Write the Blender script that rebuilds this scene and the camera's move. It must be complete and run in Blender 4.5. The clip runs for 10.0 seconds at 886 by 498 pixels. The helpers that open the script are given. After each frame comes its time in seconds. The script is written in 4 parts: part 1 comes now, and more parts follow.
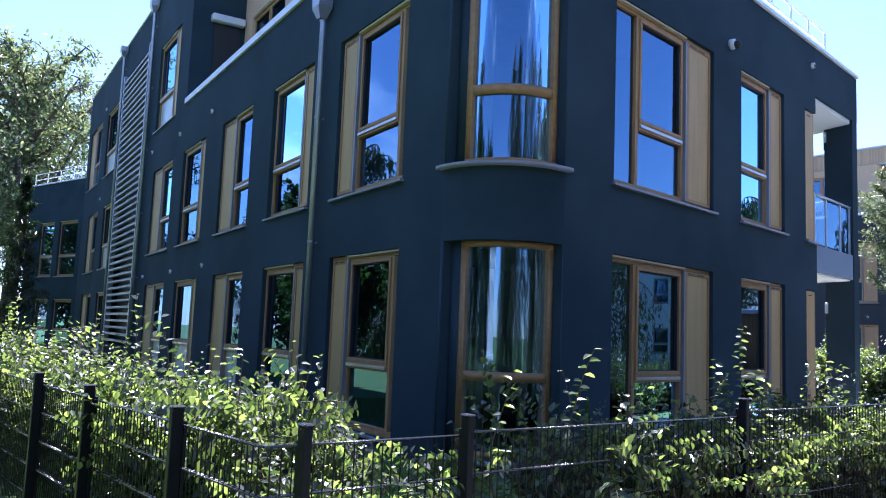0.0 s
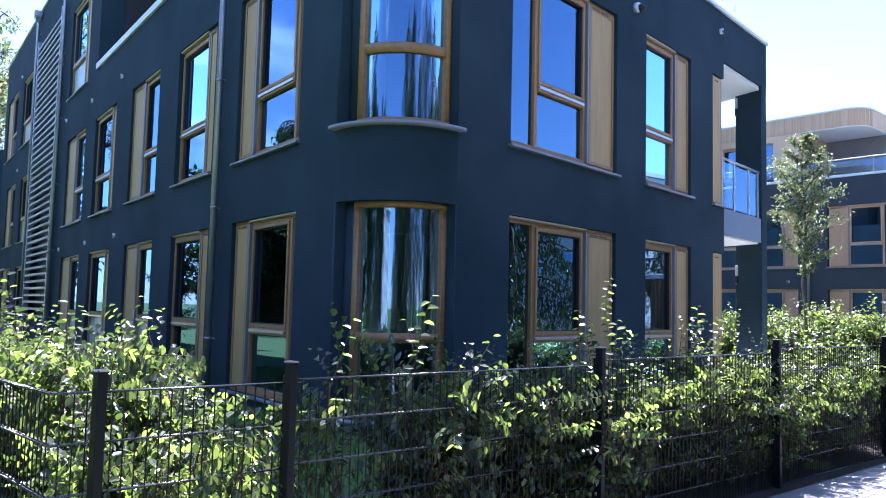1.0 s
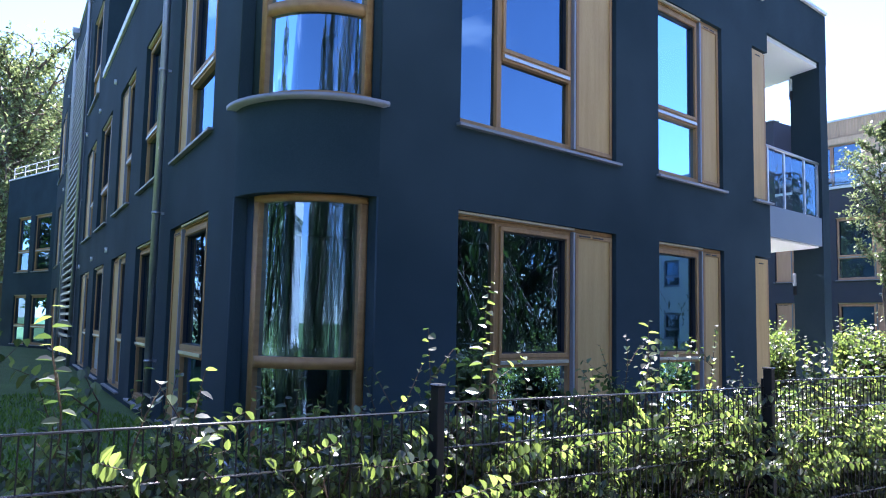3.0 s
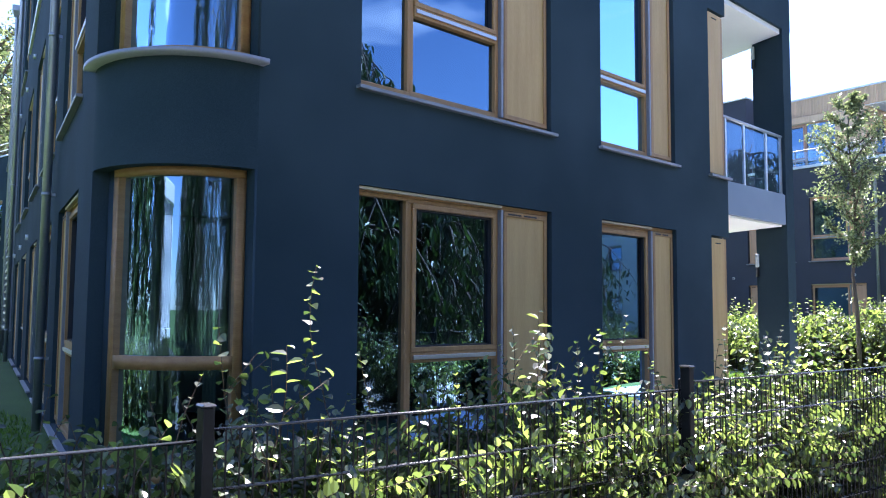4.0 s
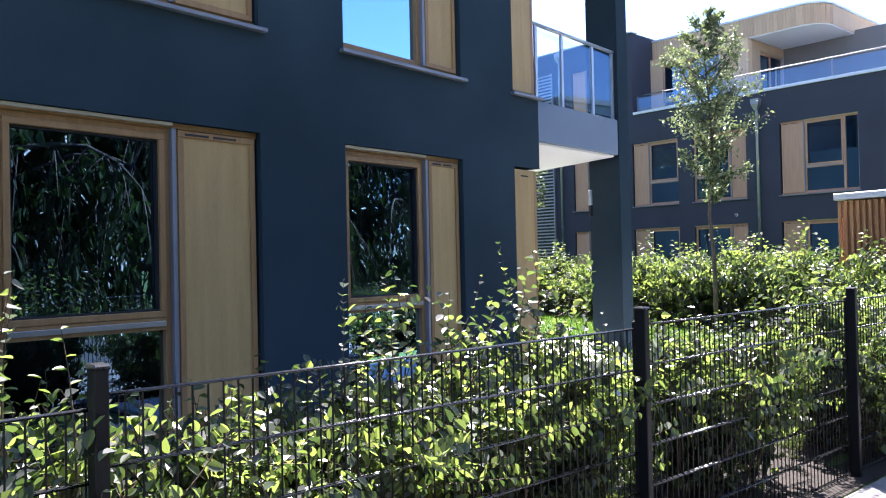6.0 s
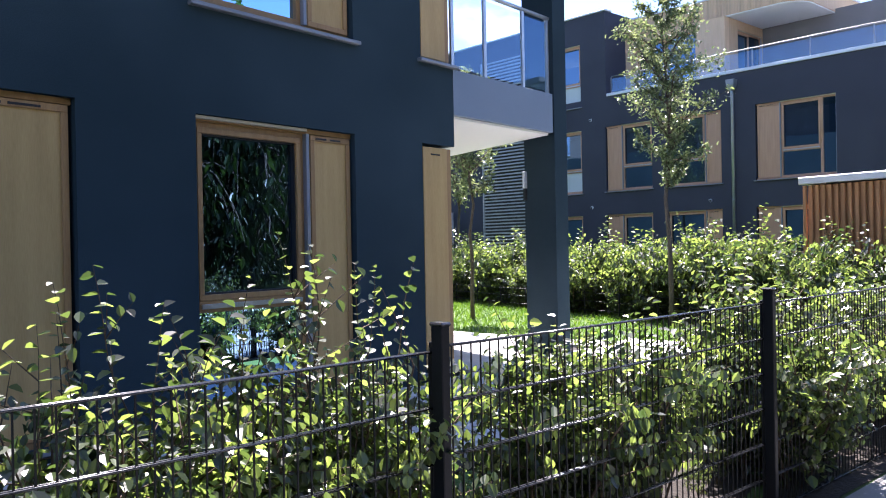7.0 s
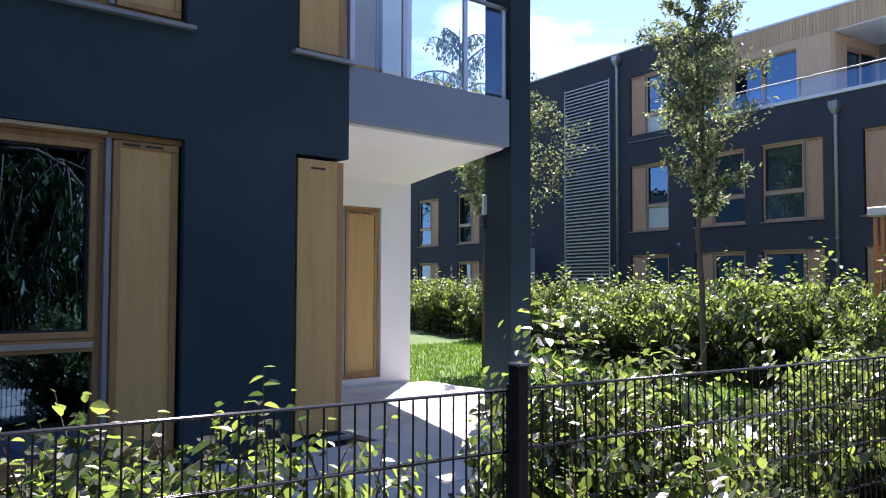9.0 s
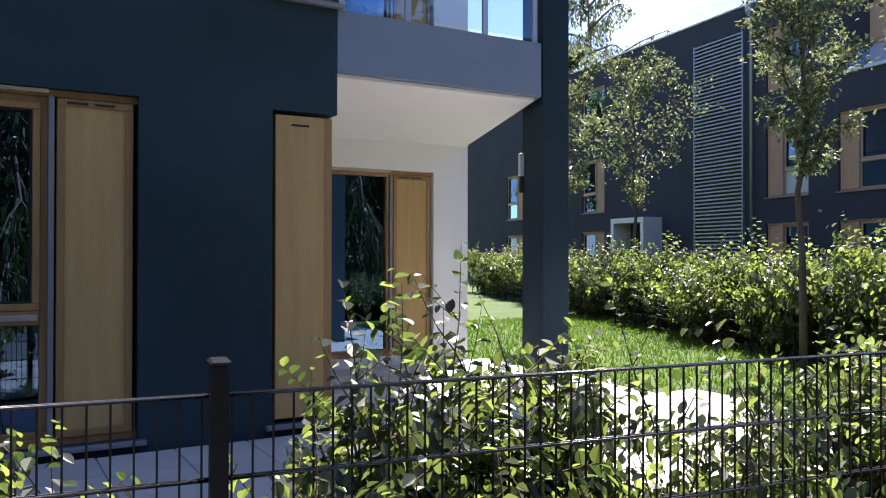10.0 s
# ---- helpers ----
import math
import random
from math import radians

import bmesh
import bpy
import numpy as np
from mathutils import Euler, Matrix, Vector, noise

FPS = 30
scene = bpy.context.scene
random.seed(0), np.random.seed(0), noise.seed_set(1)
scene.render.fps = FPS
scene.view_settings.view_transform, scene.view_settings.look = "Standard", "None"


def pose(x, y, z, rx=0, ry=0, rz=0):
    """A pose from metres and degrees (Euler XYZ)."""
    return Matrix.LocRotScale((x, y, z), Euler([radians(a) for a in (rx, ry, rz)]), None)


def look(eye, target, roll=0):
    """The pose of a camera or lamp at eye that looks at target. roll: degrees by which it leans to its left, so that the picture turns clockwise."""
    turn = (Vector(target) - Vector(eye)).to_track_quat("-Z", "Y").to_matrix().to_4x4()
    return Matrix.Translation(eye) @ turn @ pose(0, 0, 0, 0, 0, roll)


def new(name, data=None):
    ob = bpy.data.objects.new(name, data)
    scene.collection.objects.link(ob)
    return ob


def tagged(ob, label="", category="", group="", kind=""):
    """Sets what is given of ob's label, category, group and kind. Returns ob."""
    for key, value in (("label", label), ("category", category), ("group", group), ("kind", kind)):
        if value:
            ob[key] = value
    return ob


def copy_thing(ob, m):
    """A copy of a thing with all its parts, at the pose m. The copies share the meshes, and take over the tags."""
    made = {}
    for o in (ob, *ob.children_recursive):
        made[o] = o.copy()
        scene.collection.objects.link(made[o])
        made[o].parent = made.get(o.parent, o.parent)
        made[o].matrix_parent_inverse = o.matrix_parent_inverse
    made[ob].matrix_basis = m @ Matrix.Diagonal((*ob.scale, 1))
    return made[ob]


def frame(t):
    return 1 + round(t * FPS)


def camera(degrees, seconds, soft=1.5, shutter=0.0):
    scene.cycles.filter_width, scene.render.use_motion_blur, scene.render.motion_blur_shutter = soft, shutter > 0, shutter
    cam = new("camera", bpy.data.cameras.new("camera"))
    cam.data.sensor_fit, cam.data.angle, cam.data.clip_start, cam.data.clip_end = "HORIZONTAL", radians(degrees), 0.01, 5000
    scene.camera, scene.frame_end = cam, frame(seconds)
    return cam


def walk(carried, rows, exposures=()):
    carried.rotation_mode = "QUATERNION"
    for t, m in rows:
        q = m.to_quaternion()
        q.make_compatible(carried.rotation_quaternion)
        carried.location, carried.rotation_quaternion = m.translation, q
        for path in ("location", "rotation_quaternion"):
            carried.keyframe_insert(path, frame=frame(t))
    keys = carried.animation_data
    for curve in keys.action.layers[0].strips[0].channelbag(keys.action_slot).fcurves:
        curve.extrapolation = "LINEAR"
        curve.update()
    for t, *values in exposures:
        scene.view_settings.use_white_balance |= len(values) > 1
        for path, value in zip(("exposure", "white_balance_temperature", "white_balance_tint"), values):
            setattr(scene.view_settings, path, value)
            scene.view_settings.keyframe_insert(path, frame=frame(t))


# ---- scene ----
cam = camera(57.9, 10.0, 1.1)
PATH = [
    (0, (0.766, 0.711, 1.633), (-0.628, 2.129, 1.844), 2.3),
    (0.5, (0.889, 0.86, 1.555), (-0.43, 2.357, 1.697), 1.8),
    (1, (1.16, 1.169, 1.517), (-0.14, 2.681, 1.667), 1.4),
    (1.5, (1.243, 1.704, 1.541), (-0.074, 3.197, 1.725), 0.6),
    (2, (1.324, 2.368, 1.558), (-0.073, 3.785, 1.752), 0.5),
    (2.2, (1.191, 2.632, 1.589), (-0.228, 4.027, 1.794), 0.8),
    (3.3, (1.074, 3.845, 1.544), (-0.392, 5.194, 1.723), 1.1),
    (3.5, (1.035, 4.057, 1.561), (-0.426, 5.413, 1.726), 1.0),
    (4, (0.905, 4.693, 1.602), (-0.53, 6.079, 1.755), 0.4),
    (4.5, (0.819, 5.367, 1.611), (-0.583, 6.785, 1.764), -0.8),
    (5, (0.78, 6.149, 1.579), (-0.576, 7.614, 1.708), -1.5),
    (5.5, (0.863, 6.815, 1.572), (-0.46, 8.312, 1.65), -1.5),
    (7, (0.94, 8.91, 1.61), (-0.351, 10.438, 1.604), -1.1),
    (7.5, (1.013, 9.562, 1.603), (-0.275, 11.093, 1.605), -1.2),
    (8, (1.152, 10.191, 1.619), (-0.18, 11.683, 1.667), -0.5),
    (8.5, (1.159, 10.928, 1.589), (-0.234, 12.36, 1.681), 0.3),
    (9, (1.277, 11.644, 1.603), (-0.24, 12.946, 1.69), 0.2),
    (9.5, (1.383, 12.333, 1.62), (-0.278, 13.447, 1.677), 0.3),
    (10, (1.311, 13.081, 1.585), (-0.419, 14.085, 1.601), 0.1),
]
walk(cam, [(t, look(eye, target, roll)) for t, eye, target, roll in PATH],
     [(0, 2.28, 5550, 25), (0.5, 2.64, 5600, 25), (2, 2.66, 5600, 25), (4, 2.84, 5950, 22), (5.5, 2.72, 6100, 22), (7, 2.45, 6200, 24), (8.5, 2.08, 6250, 25), (10, 1.78, 6450, 25)])

# ---- light ----
SUN_TO = Vector((-0.3644, 0.4047, 0.8387)).normalized()
world = bpy.data.worlds.new("sky")
scene.world = world
world.use_nodes = True
wn, wl = world.node_tree.nodes, world.node_tree.links
sky = wn.new("ShaderNodeTexSky")
sky.sky_type, sky.sun_disc = "NISHITA", False
sky.sun_elevation = math.asin(SUN_TO.z)
sky.sun_rotation = math.atan2(SUN_TO.x, SUN_TO.y)
sky.air_density, sky.dust_density, sky.ozone_density = 0.85, 0.25, 4.0
tc = wn.new("ShaderNodeTexCoord")
wmap = wn.new("ShaderNodeMapping")
wmap.inputs["Scale"].default_value = (1.0, 1.0, 2.6)
wmap.inputs["Location"].default_value = (3.7, 1.3, 0.6)
wno = wn.new("ShaderNodeTexNoise")
wno.inputs["Scale"].default_value, wno.inputs["Detail"].default_value, wno.inputs["Roughness"].default_value = 2.1, 7.0, 0.58
wra = wn.new("ShaderNodeValToRGB")
wra.color_ramp.elements[0].position, wra.color_ramp.elements[1].position = 0.60, 0.86
wmix = wn.new("ShaderNodeMix")
wmix.data_type = "RGBA"
wmix.inputs["B"].default_value = (12.0, 12.3, 12.8, 1)
wl.new(tc.outputs["Generated"], wmap.inputs["Vector"])
wl.new(wmap.outputs["Vector"], wno.inputs["Vector"])
wl.new(wno.outputs["Fac"], wra.inputs["Fac"])
wl.new(wra.outputs["Color"], wmix.inputs["Factor"])
wl.new(sky.outputs["Color"], wmix.inputs["A"])
bg = wn["Background"]
wl.new(wmix.outputs["Result"], bg.inputs["Color"])
bg.inputs["Strength"].default_value = 0.075
lamp = bpy.data.lights.new("sun", "SUN")
lamp.energy, lamp.angle, lamp.color = 5.0, radians(0.55), (1.0, 0.955, 0.88)
sun = new("sun", lamp)
sun.matrix_world = look(SUN_TO * 60, (0, 0, 0))


# ---- materials ----
def material(name):
    m = bpy.data.materials.new(name)
    m.use_nodes = True
    return m, m.node_tree.nodes, m.node_tree.links, m.node_tree.nodes["Principled BSDF"]


def surface(name, a, b, scale=4.0, rough=0.7, fine=60.0, bump=0.2, metal=0.0, stretch=(1, 1, 1), per_object=0.0, dist=0.004, spec=0.5):
    """Two colours mixed by a broad and a fine noise, with fine relief."""
    m, n, l, p = material(name)
    co = n.new("ShaderNodeTexCoord")
    mp = n.new("ShaderNodeMapping")
    mp.inputs["Scale"].default_value = stretch
    l.new(co.outputs["Object"], mp.inputs["Vector"])
    n1, n2 = n.new("ShaderNodeTexNoise"), n.new("ShaderNodeTexNoise")
    n1.inputs["Scale"].default_value, n1.inputs["Detail"].default_value = scale, 5.0
    n2.inputs["Scale"].default_value, n2.inputs["Detail"].default_value = fine, 4.0
    l.new(mp.outputs["Vector"], n1.inputs["Vector"])
    l.new(mp.outputs["Vector"], n2.inputs["Vector"])
    add = n.new("ShaderNodeMath")
    add.operation = "MULTIPLY_ADD"
    add.inputs[1].default_value = 0.45
    l.new(n2.outputs["Fac"], add.inputs[0])
    sc = n.new("ShaderNodeMath")
    sc.operation = "MULTIPLY"
    sc.inputs[1].default_value = 0.55
    l.new(n1.outputs["Fac"], sc.inputs[0])
    l.new(sc.outputs[0], add.inputs[2])
    ramp = n.new("ShaderNodeValToRGB")
    ramp.color_ramp.elements[0].position, ramp.color_ramp.elements[1].position = 0.33, 0.67
    ramp.color_ramp.elements[0].color, ramp.color_ramp.elements[1].color = (*a, 1), (*b, 1)
    l.new(add.outputs[0], ramp.inputs["Fac"])
    last = ramp.outputs["Color"]
    if per_object:
        oi = n.new("ShaderNodeObjectInfo")
        mr = n.new("ShaderNodeMapRange")
        mr.inputs["To Min"].default_value, mr.inputs["To Max"].default_value = 1 - per_object, 1 + per_object
        l.new(oi.outputs["Random"], mr.inputs["Value"])
        hs = n.new("ShaderNodeHueSaturation")
        l.new(mr.outputs["Result"], hs.inputs["Value"])
        l.new(last, hs.inputs["Color"])
        last = hs.outputs["Color"]
    l.new(last, p.inputs["Base Color"])
    p.inputs["Roughness"].default_value, p.inputs["Metallic"].default_value = rough, metal
    p.inputs["Specular IOR Level"].default_value = spec
    if bump:
        b_ = n.new("ShaderNodeBump")
        b_.inputs["Strength"].default_value, b_.inputs["Distance"].default_value = bump, dist
        l.new(n2.outputs["Fac"], b_.inputs["Height"])
        l.new(b_.outputs["Normal"], p.inputs["Normal"])
    return m


def leaf_material(name, dark, light, glow, through_light=0.34, rough=0.38, gloss=0.5):
    """Thin leaf: gloss and diffuse above, light let through from behind, each leaf its own tone."""
    m, n, l, p = material(name)
    geo = n.new("ShaderNodeNewGeometry")
    ramp = n.new("ShaderNodeValToRGB")
    ramp.color_ramp.elements[0].color, ramp.color_ramp.elements[1].color = (*dark, 1), (*light, 1)
    # more leaves take the darkest tone, standing in for shade inside the foliage
    ramp.color_ramp.elements[0].position = 0.22
    l.new(geo.outputs["Random Per Island"], ramp.inputs["Fac"])
    l.new(ramp.outputs["Color"], p.inputs["Base Color"])
    p.inputs["Roughness"].default_value = rough
    p.inputs["Specular IOR Level"].default_value = gloss
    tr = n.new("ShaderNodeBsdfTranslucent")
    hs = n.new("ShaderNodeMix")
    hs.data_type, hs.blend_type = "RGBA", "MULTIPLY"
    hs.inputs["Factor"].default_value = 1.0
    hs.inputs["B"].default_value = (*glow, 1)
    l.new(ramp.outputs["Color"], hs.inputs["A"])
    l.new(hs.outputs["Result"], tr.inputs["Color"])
    mx = n.new("ShaderNodeMixShader")
    mx.inputs["Fac"].default_value = through_light
    l.new(p.outputs["BSDF"], mx.inputs[1])
    l.new(tr.outputs["BSDF"], mx.inputs[2])
    l.new(mx.outputs["Shader"], n["Material Output"].inputs["Surface"])
    return m


def glass_material(name, tint, base, edge):
    """Coated window glass: clear, with a strong mirror image."""
    m, n, l, p = material(name)
    n.remove(p)
    gl = n.new("ShaderNodeBsdfGlossy")
    gl.inputs["Roughness"].default_value = 0.0
    gl.inputs["Color"].default_value = (0.37, 0.64, 1.0, 1)
    tp = n.new("ShaderNodeBsdfTransparent")
    tp.inputs["Color"].default_value = (*tint, 1)
    fr = n.new("ShaderNodeLayerWeight")
    fr.inputs["Blend"].default_value = 0.45
    mr = n.new("ShaderNodeMapRange")
    mr.inputs["To Min"].default_value, mr.inputs["To Max"].default_value = base, edge
    l.new(fr.outputs["Fresnel"], mr.inputs["Value"])
    mx = n.new("ShaderNodeMixShader")
    l.new(mr.outputs["Result"], mx.inputs["Fac"])
    l.new(tp.outputs["BSDF"], mx.inputs[1])
    l.new(gl.outputs["BSDF"], mx.inputs[2])
    l.new(mx.outputs["Shader"], n["Material Output"].inputs["Surface"])
    return m


PLASTER = surface("dark_plaster", (0.0145, 0.0310, 0.0405), (0.0400, 0.0660, 0.0830), 0.6, 0.85, 140.0, 0.35, dist=0.003, spec=0.12)
PLASTER2 = surface("second_house_plaster", (0.046, 0.049, 0.066), (0.062, 0.065, 0.086), 0.6, 0.85, 140.0, 0.3, dist=0.003, spec=0.2)
WHITE = surface("white_plaster", (0.74, 0.74, 0.72), (0.82, 0.82, 0.80), 0.8, 0.85, 140.0, 0.3, dist=0.002)
CONCRETE = surface("grey_balcony_plaster", (0.17, 0.22, 0.29), (0.22, 0.275, 0.345), 0.9, 0.8, 120.0, 0.2, dist=0.002)
OAK = surface("oiled_larch", (0.262, 0.138, 0.050), (0.392, 0.230, 0.090), 1.6, 0.55, 26.0, 0.25, stretch=(9, 0.7, 9), per_object=0.08, dist=0.002)
PANEL = surface("shutter_board", (0.41, 0.260, 0.092), (0.525, 0.350, 0.138), 1.6, 0.6, 22.0, 0.2, stretch=(9, 0.7, 9), per_object=0.05, dist=0.001)
CLAD = surface("larch_cladding", (0.54, 0.36, 0.215), (0.66, 0.46, 0.30), 2.0, 0.65, 24.0, 0.3, stretch=(9, 0.7, 9), per_object=0.12)
SLATWOOD = surface("slat_wood", (0.36, 0.165, 0.065), (0.54, 0.27, 0.115), 2.0, 0.6, 24.0, 0.3, stretch=(9, 9, 0.7), per_object=0.15)
SILL = surface("sill_metal", (0.20, 0.21, 0.23), (0.27, 0.28, 0.31), 3.0, 0.45, 80.0, 0.05, metal=0.3)
ZINC = surface("zinc", (0.30, 0.32, 0.36), (0.40, 0.42, 0.47), 3.0, 0.42, 50.0, 0.08, metal=0.7)
ALU = surface("aluminium", (0.42, 0.43, 0.45), (0.52, 0.53, 0.55), 3.0, 0.35, 60.0, 0.03, metal=0.8)
COPING = surface("coping", (0.62, 0.64, 0.68), (0.72, 0.74, 0.77), 2.0, 0.5, 60.0, 0.05, metal=0.3)
FENCE = surface("fence_coat", (0.004, 0.005, 0.007), (0.008, 0.010, 0.013), 5.0, 0.45, 120.0, 0.05, spec=0.15)
WIRE = surface("fence_wire", (0.012, 0.013, 0.016), (0.022, 0.024, 0.028), 5.0, 0.25, 120.0, 0.03, spec=0.6)
RODS = surface("fence_rod", (0.005, 0.006, 0.008), (0.010, 0.011, 0.014), 5.0, 0.5, 120.0, 0.03, spec=0.2)
HEAD = surface("head_strip_paint", (0.42, 0.37, 0.25), (0.52, 0.46, 0.32), 3.0, 0.6, 60.0, 0.05)
BLACK = surface("black_rubber", (0.012, 0.012, 0.013), (0.02, 0.02, 0.021), 5.0, 0.6, 80.0, 0.1)
ROOM = surface("room_paint", (0.16, 0.15, 0.14), (0.22, 0.21, 0.20), 1.0, 0.9, 60.0, 0.0)
CURTAIN = surface("curtain_cloth", (0.20, 0.27, 0.22), (0.36, 0.43, 0.37), 3.0, 0.9, 90.0, 0.2)
GRASS_SOIL = surface("lawn_ground", (0.04, 0.08, 0.014), (0.075, 0.13, 0.024), 1.2, 0.95, 60.0, 0.6, dist=0.02)
PAVING = surface("paving_slab", (0.40, 0.395, 0.38), (0.50, 0.49, 0.47), 3.0, 0.85, 90.0, 0.3, per_object=0.08, dist=0.002)
SIDEWALK = surface("sidewalk_slab", (0.15, 0.147, 0.145), (0.24, 0.235, 0.23), 3.0, 0.88, 90.0, 0.4, per_object=0.14, dist=0.003)
SOIL = surface("soil", (0.014, 0.011, 0.008), (0.034, 0.026, 0.019), 3.0, 0.95, 40.0, 0.8, dist=0.02)
BARK = surface("bark", (0.06, 0.045, 0.035), (0.13, 0.10, 0.08), 6.0, 0.9, 40.0, 0.7, dist=0.01)
TWIG = surface("twig", (0.05, 0.032, 0.02), (0.10, 0.065, 0.04), 8.0, 0.8, 60.0, 0.2)
ASPHALT = surface("asphalt", (0.04, 0.04, 0.042), (0.065, 0.065, 0.066), 2.0, 0.9, 120.0, 0.6, dist=0.004)
ROOF = surface("roof_gravel", (0.25, 0.25, 0.24), (0.38, 0.37, 0.36), 4.0, 0.95, 60.0, 0.5)
FROST = surface("frosted_film", (0.50, 0.56, 0.58), (0.56, 0.62, 0.64), 1.0, 0.25, 30.0, 0.0)
# hedge base darkened and see-through tint raised to imitate sunlit tips over shade
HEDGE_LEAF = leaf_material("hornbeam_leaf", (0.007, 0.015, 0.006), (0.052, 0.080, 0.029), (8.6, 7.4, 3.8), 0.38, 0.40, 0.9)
GRASS_LEAF = leaf_material("grass_blade", (0.06, 0.13, 0.018), (0.15, 0.24, 0.045), (1.6, 1.7, 0.7))
TREE_LEAF = leaf_material("tree_leaf", (0.07, 0.10, 0.055), (0.24, 0.28, 0.17), (1.6, 1.6, 1.0), 0.34, 0.32)
WILLOW_LEAF = leaf_material("willow_leaf", (0.012, 0.026, 0.010), (0.046, 0.080, 0.026), (1.8, 2.0, 1.0))
NEEDLE = leaf_material("conifer_needles", (0.010, 0.024, 0.010), (0.022, 0.045, 0.018), (1.0, 1.1, 0.8))
GLASS = glass_material("window_glass", (0.34, 0.40, 0.39), 0.18, 0.95)
RAIL_GLASS = glass_material("rail_glass", (0.84, 0.93, 0.96), 0.08, 0.85)


# ---- mesh helpers ----
def box(bm, a, b, bevel=0.0):
    """A box between two corners."""
    x0, y0, z0 = (min(a[i], b[i]) for i in range(3))
    x1, y1, z1 = (max(a[i], b[i]) for i in range(3))
    v = [bm.verts.new(c) for c in ((x0, y0, z0), (x1, y0, z0), (x1, y1, z0), (x0, y1, z0), (x0, y0, z1), (x1, y0, z1), (x1, y1, z1), (x0, y1, z1))]
    fs = [bm.faces.new([v[i] for i in q]) for q in ((3, 2, 1, 0), (4, 5, 6, 7), (0, 1, 5, 4), (1, 2, 6, 5), (2, 3, 7, 6), (3, 0, 4, 7))]
    if bevel:
        es = list({e for f in fs for e in f.edges})
        bmesh.ops.bevel(bm, geom=es, offset=bevel, segments=1, profile=0.5, affect="EDGES")


def tube(bm, pts, radii, sides=8, cap=True):
    """A tapered tube along points."""
    rings = []
    for i, p in enumerate(pts):
        p = Vector(p)
        t = (Vector(pts[min(i + 1, len(pts) - 1)]) - Vector(pts[max(i - 1, 0)])).normalized()
        side = t.cross(Vector((0, 0, 1)) if abs(t.z) < 0.9 else Vector((1, 0, 0))).normalized()
        up = side.cross(t)
        r = radii[i] if hasattr(radii, "__len__") else radii
        rings.append([bm.verts.new(p + r * (math.cos(k * math.tau / sides) * side + math.sin(k * math.tau / sides) * up)) for k in range(sides)])
    for a, b in zip(rings, rings[1:]):
        for k in range(sides):
            f = bm.faces.new((a[k], a[(k + 1) % sides], b[(k + 1) % sides], b[k]))
            f.smooth = True
    if cap:
        bm.faces.new(rings[0][::-1])
        bm.faces.new(rings[-1])


def mesh_of(name, bm, mat):
    me = bpy.data.meshes.new(name)
    bmesh.ops.recalc_face_normals(bm, faces=bm.faces)
    bm.to_mesh(me)
    bm.free()
    me.materials.append(mat)
    return me


def part(name, bm, mat, parent=None, label="", m=None):
    """One mesh object, under a thing or a part if given."""
    ob = new(name, mesh_of(name, bm, mat))
    if parent:
        ob.parent = parent
    if m is not None:
        ob.matrix_basis = m
    return tagged(ob, label)


def boxes(name, mat, parent, *pairs, bevel=0.003, label="", m=None):
    bm = bmesh.new()
    for a, b in pairs:
        box(bm, a, b, bevel)
    return part(name, bm, mat, parent, label, m)


def thing(name, m, label, category, group="", kind=""):
    ob = new(name)
    ob.empty_display_size = 0.2
    ob.matrix_world = m
    return tagged(ob, label, category, group, kind)


def face_matrix(x, y, ux, uy):
    """Local x runs along the wall to the right as seen from outside, y up, z out of the wall."""
    u = Vector((ux, uy, 0)).normalized()
    w = Vector((u.y, -u.x, 0))
    return Matrix(((u.x, 0, w.x, x), (u.y, 0, w.y, y), (0, 1, 0, 0), (0, 0, 0, 1)))


def wall(name, m, u0, u1, z0, z1, holes, thick=0.36, mat=None, label="", open_ends=False):
    """A wall of real thickness with openings (u0, u1, z0, z1) cut through."""
    us = sorted({u0, u1, *(h[0] for h in holes), *(h[1] for h in holes)})
    zs = sorted({z0, z1, *(h[2] for h in holes), *(h[3] for h in holes)})
    us = [u for u in us if u0 <= u <= u1]
    zs = [z for z in zs if z0 <= z <= z1]
    bm = bmesh.new()
    solid = {}
    for i in range(len(us) - 1):
        for j in range(len(zs) - 1):
            cu, cz = (us[i] + us[i + 1]) / 2, (zs[j] + zs[j + 1]) / 2
            solid[i, j] = not any(h[0] < cu < h[1] and h[2] < cz < h[3] for h in holes)

    def quad(*c):
        bm.faces.new([bm.verts.new(p) for p in c])
    for (i, j), s in solid.items():
        if not s:
            continue
        a, b, c, d = us[i], us[i + 1], zs[j], zs[j + 1]
        t = -thick
        quad((a, c, 0), (b, c, 0), (b, d, 0), (a, d, 0))
        quad((b, c, t), (a, c, t), (a, d, t), (b, d, t))
        if not solid.get((i - 1, j)):
            quad((a, c, t), (a, c, 0), (a, d, 0), (a, d, t))
        if not solid.get((i + 1, j)):
            quad((b, c, 0), (b, c, t), (b, d, t), (b, d, 0))
        if not solid.get((i, j - 1)):
            quad((a, c, t), (b, c, t), (b, c, 0), (a, c, 0))
        if not solid.get((i, j + 1)):
            quad((a, d, 0), (b, d, 0), (b, d, t), (a, d, t))
    me = bpy.data.meshes.new(name)
    bmesh.ops.remove_doubles(bm, verts=bm.verts, dist=0.0005)
    bm.to_mesh(me)
    bm.free()
    me.materials.append(mat or PLASTER)
    ob = new(name, me)
    ob.matrix_world = m
    return tagged(ob, label or "dark blue-grey rendered outer wall of the house", "wall", kind="structure")


WINDOWS = [0]


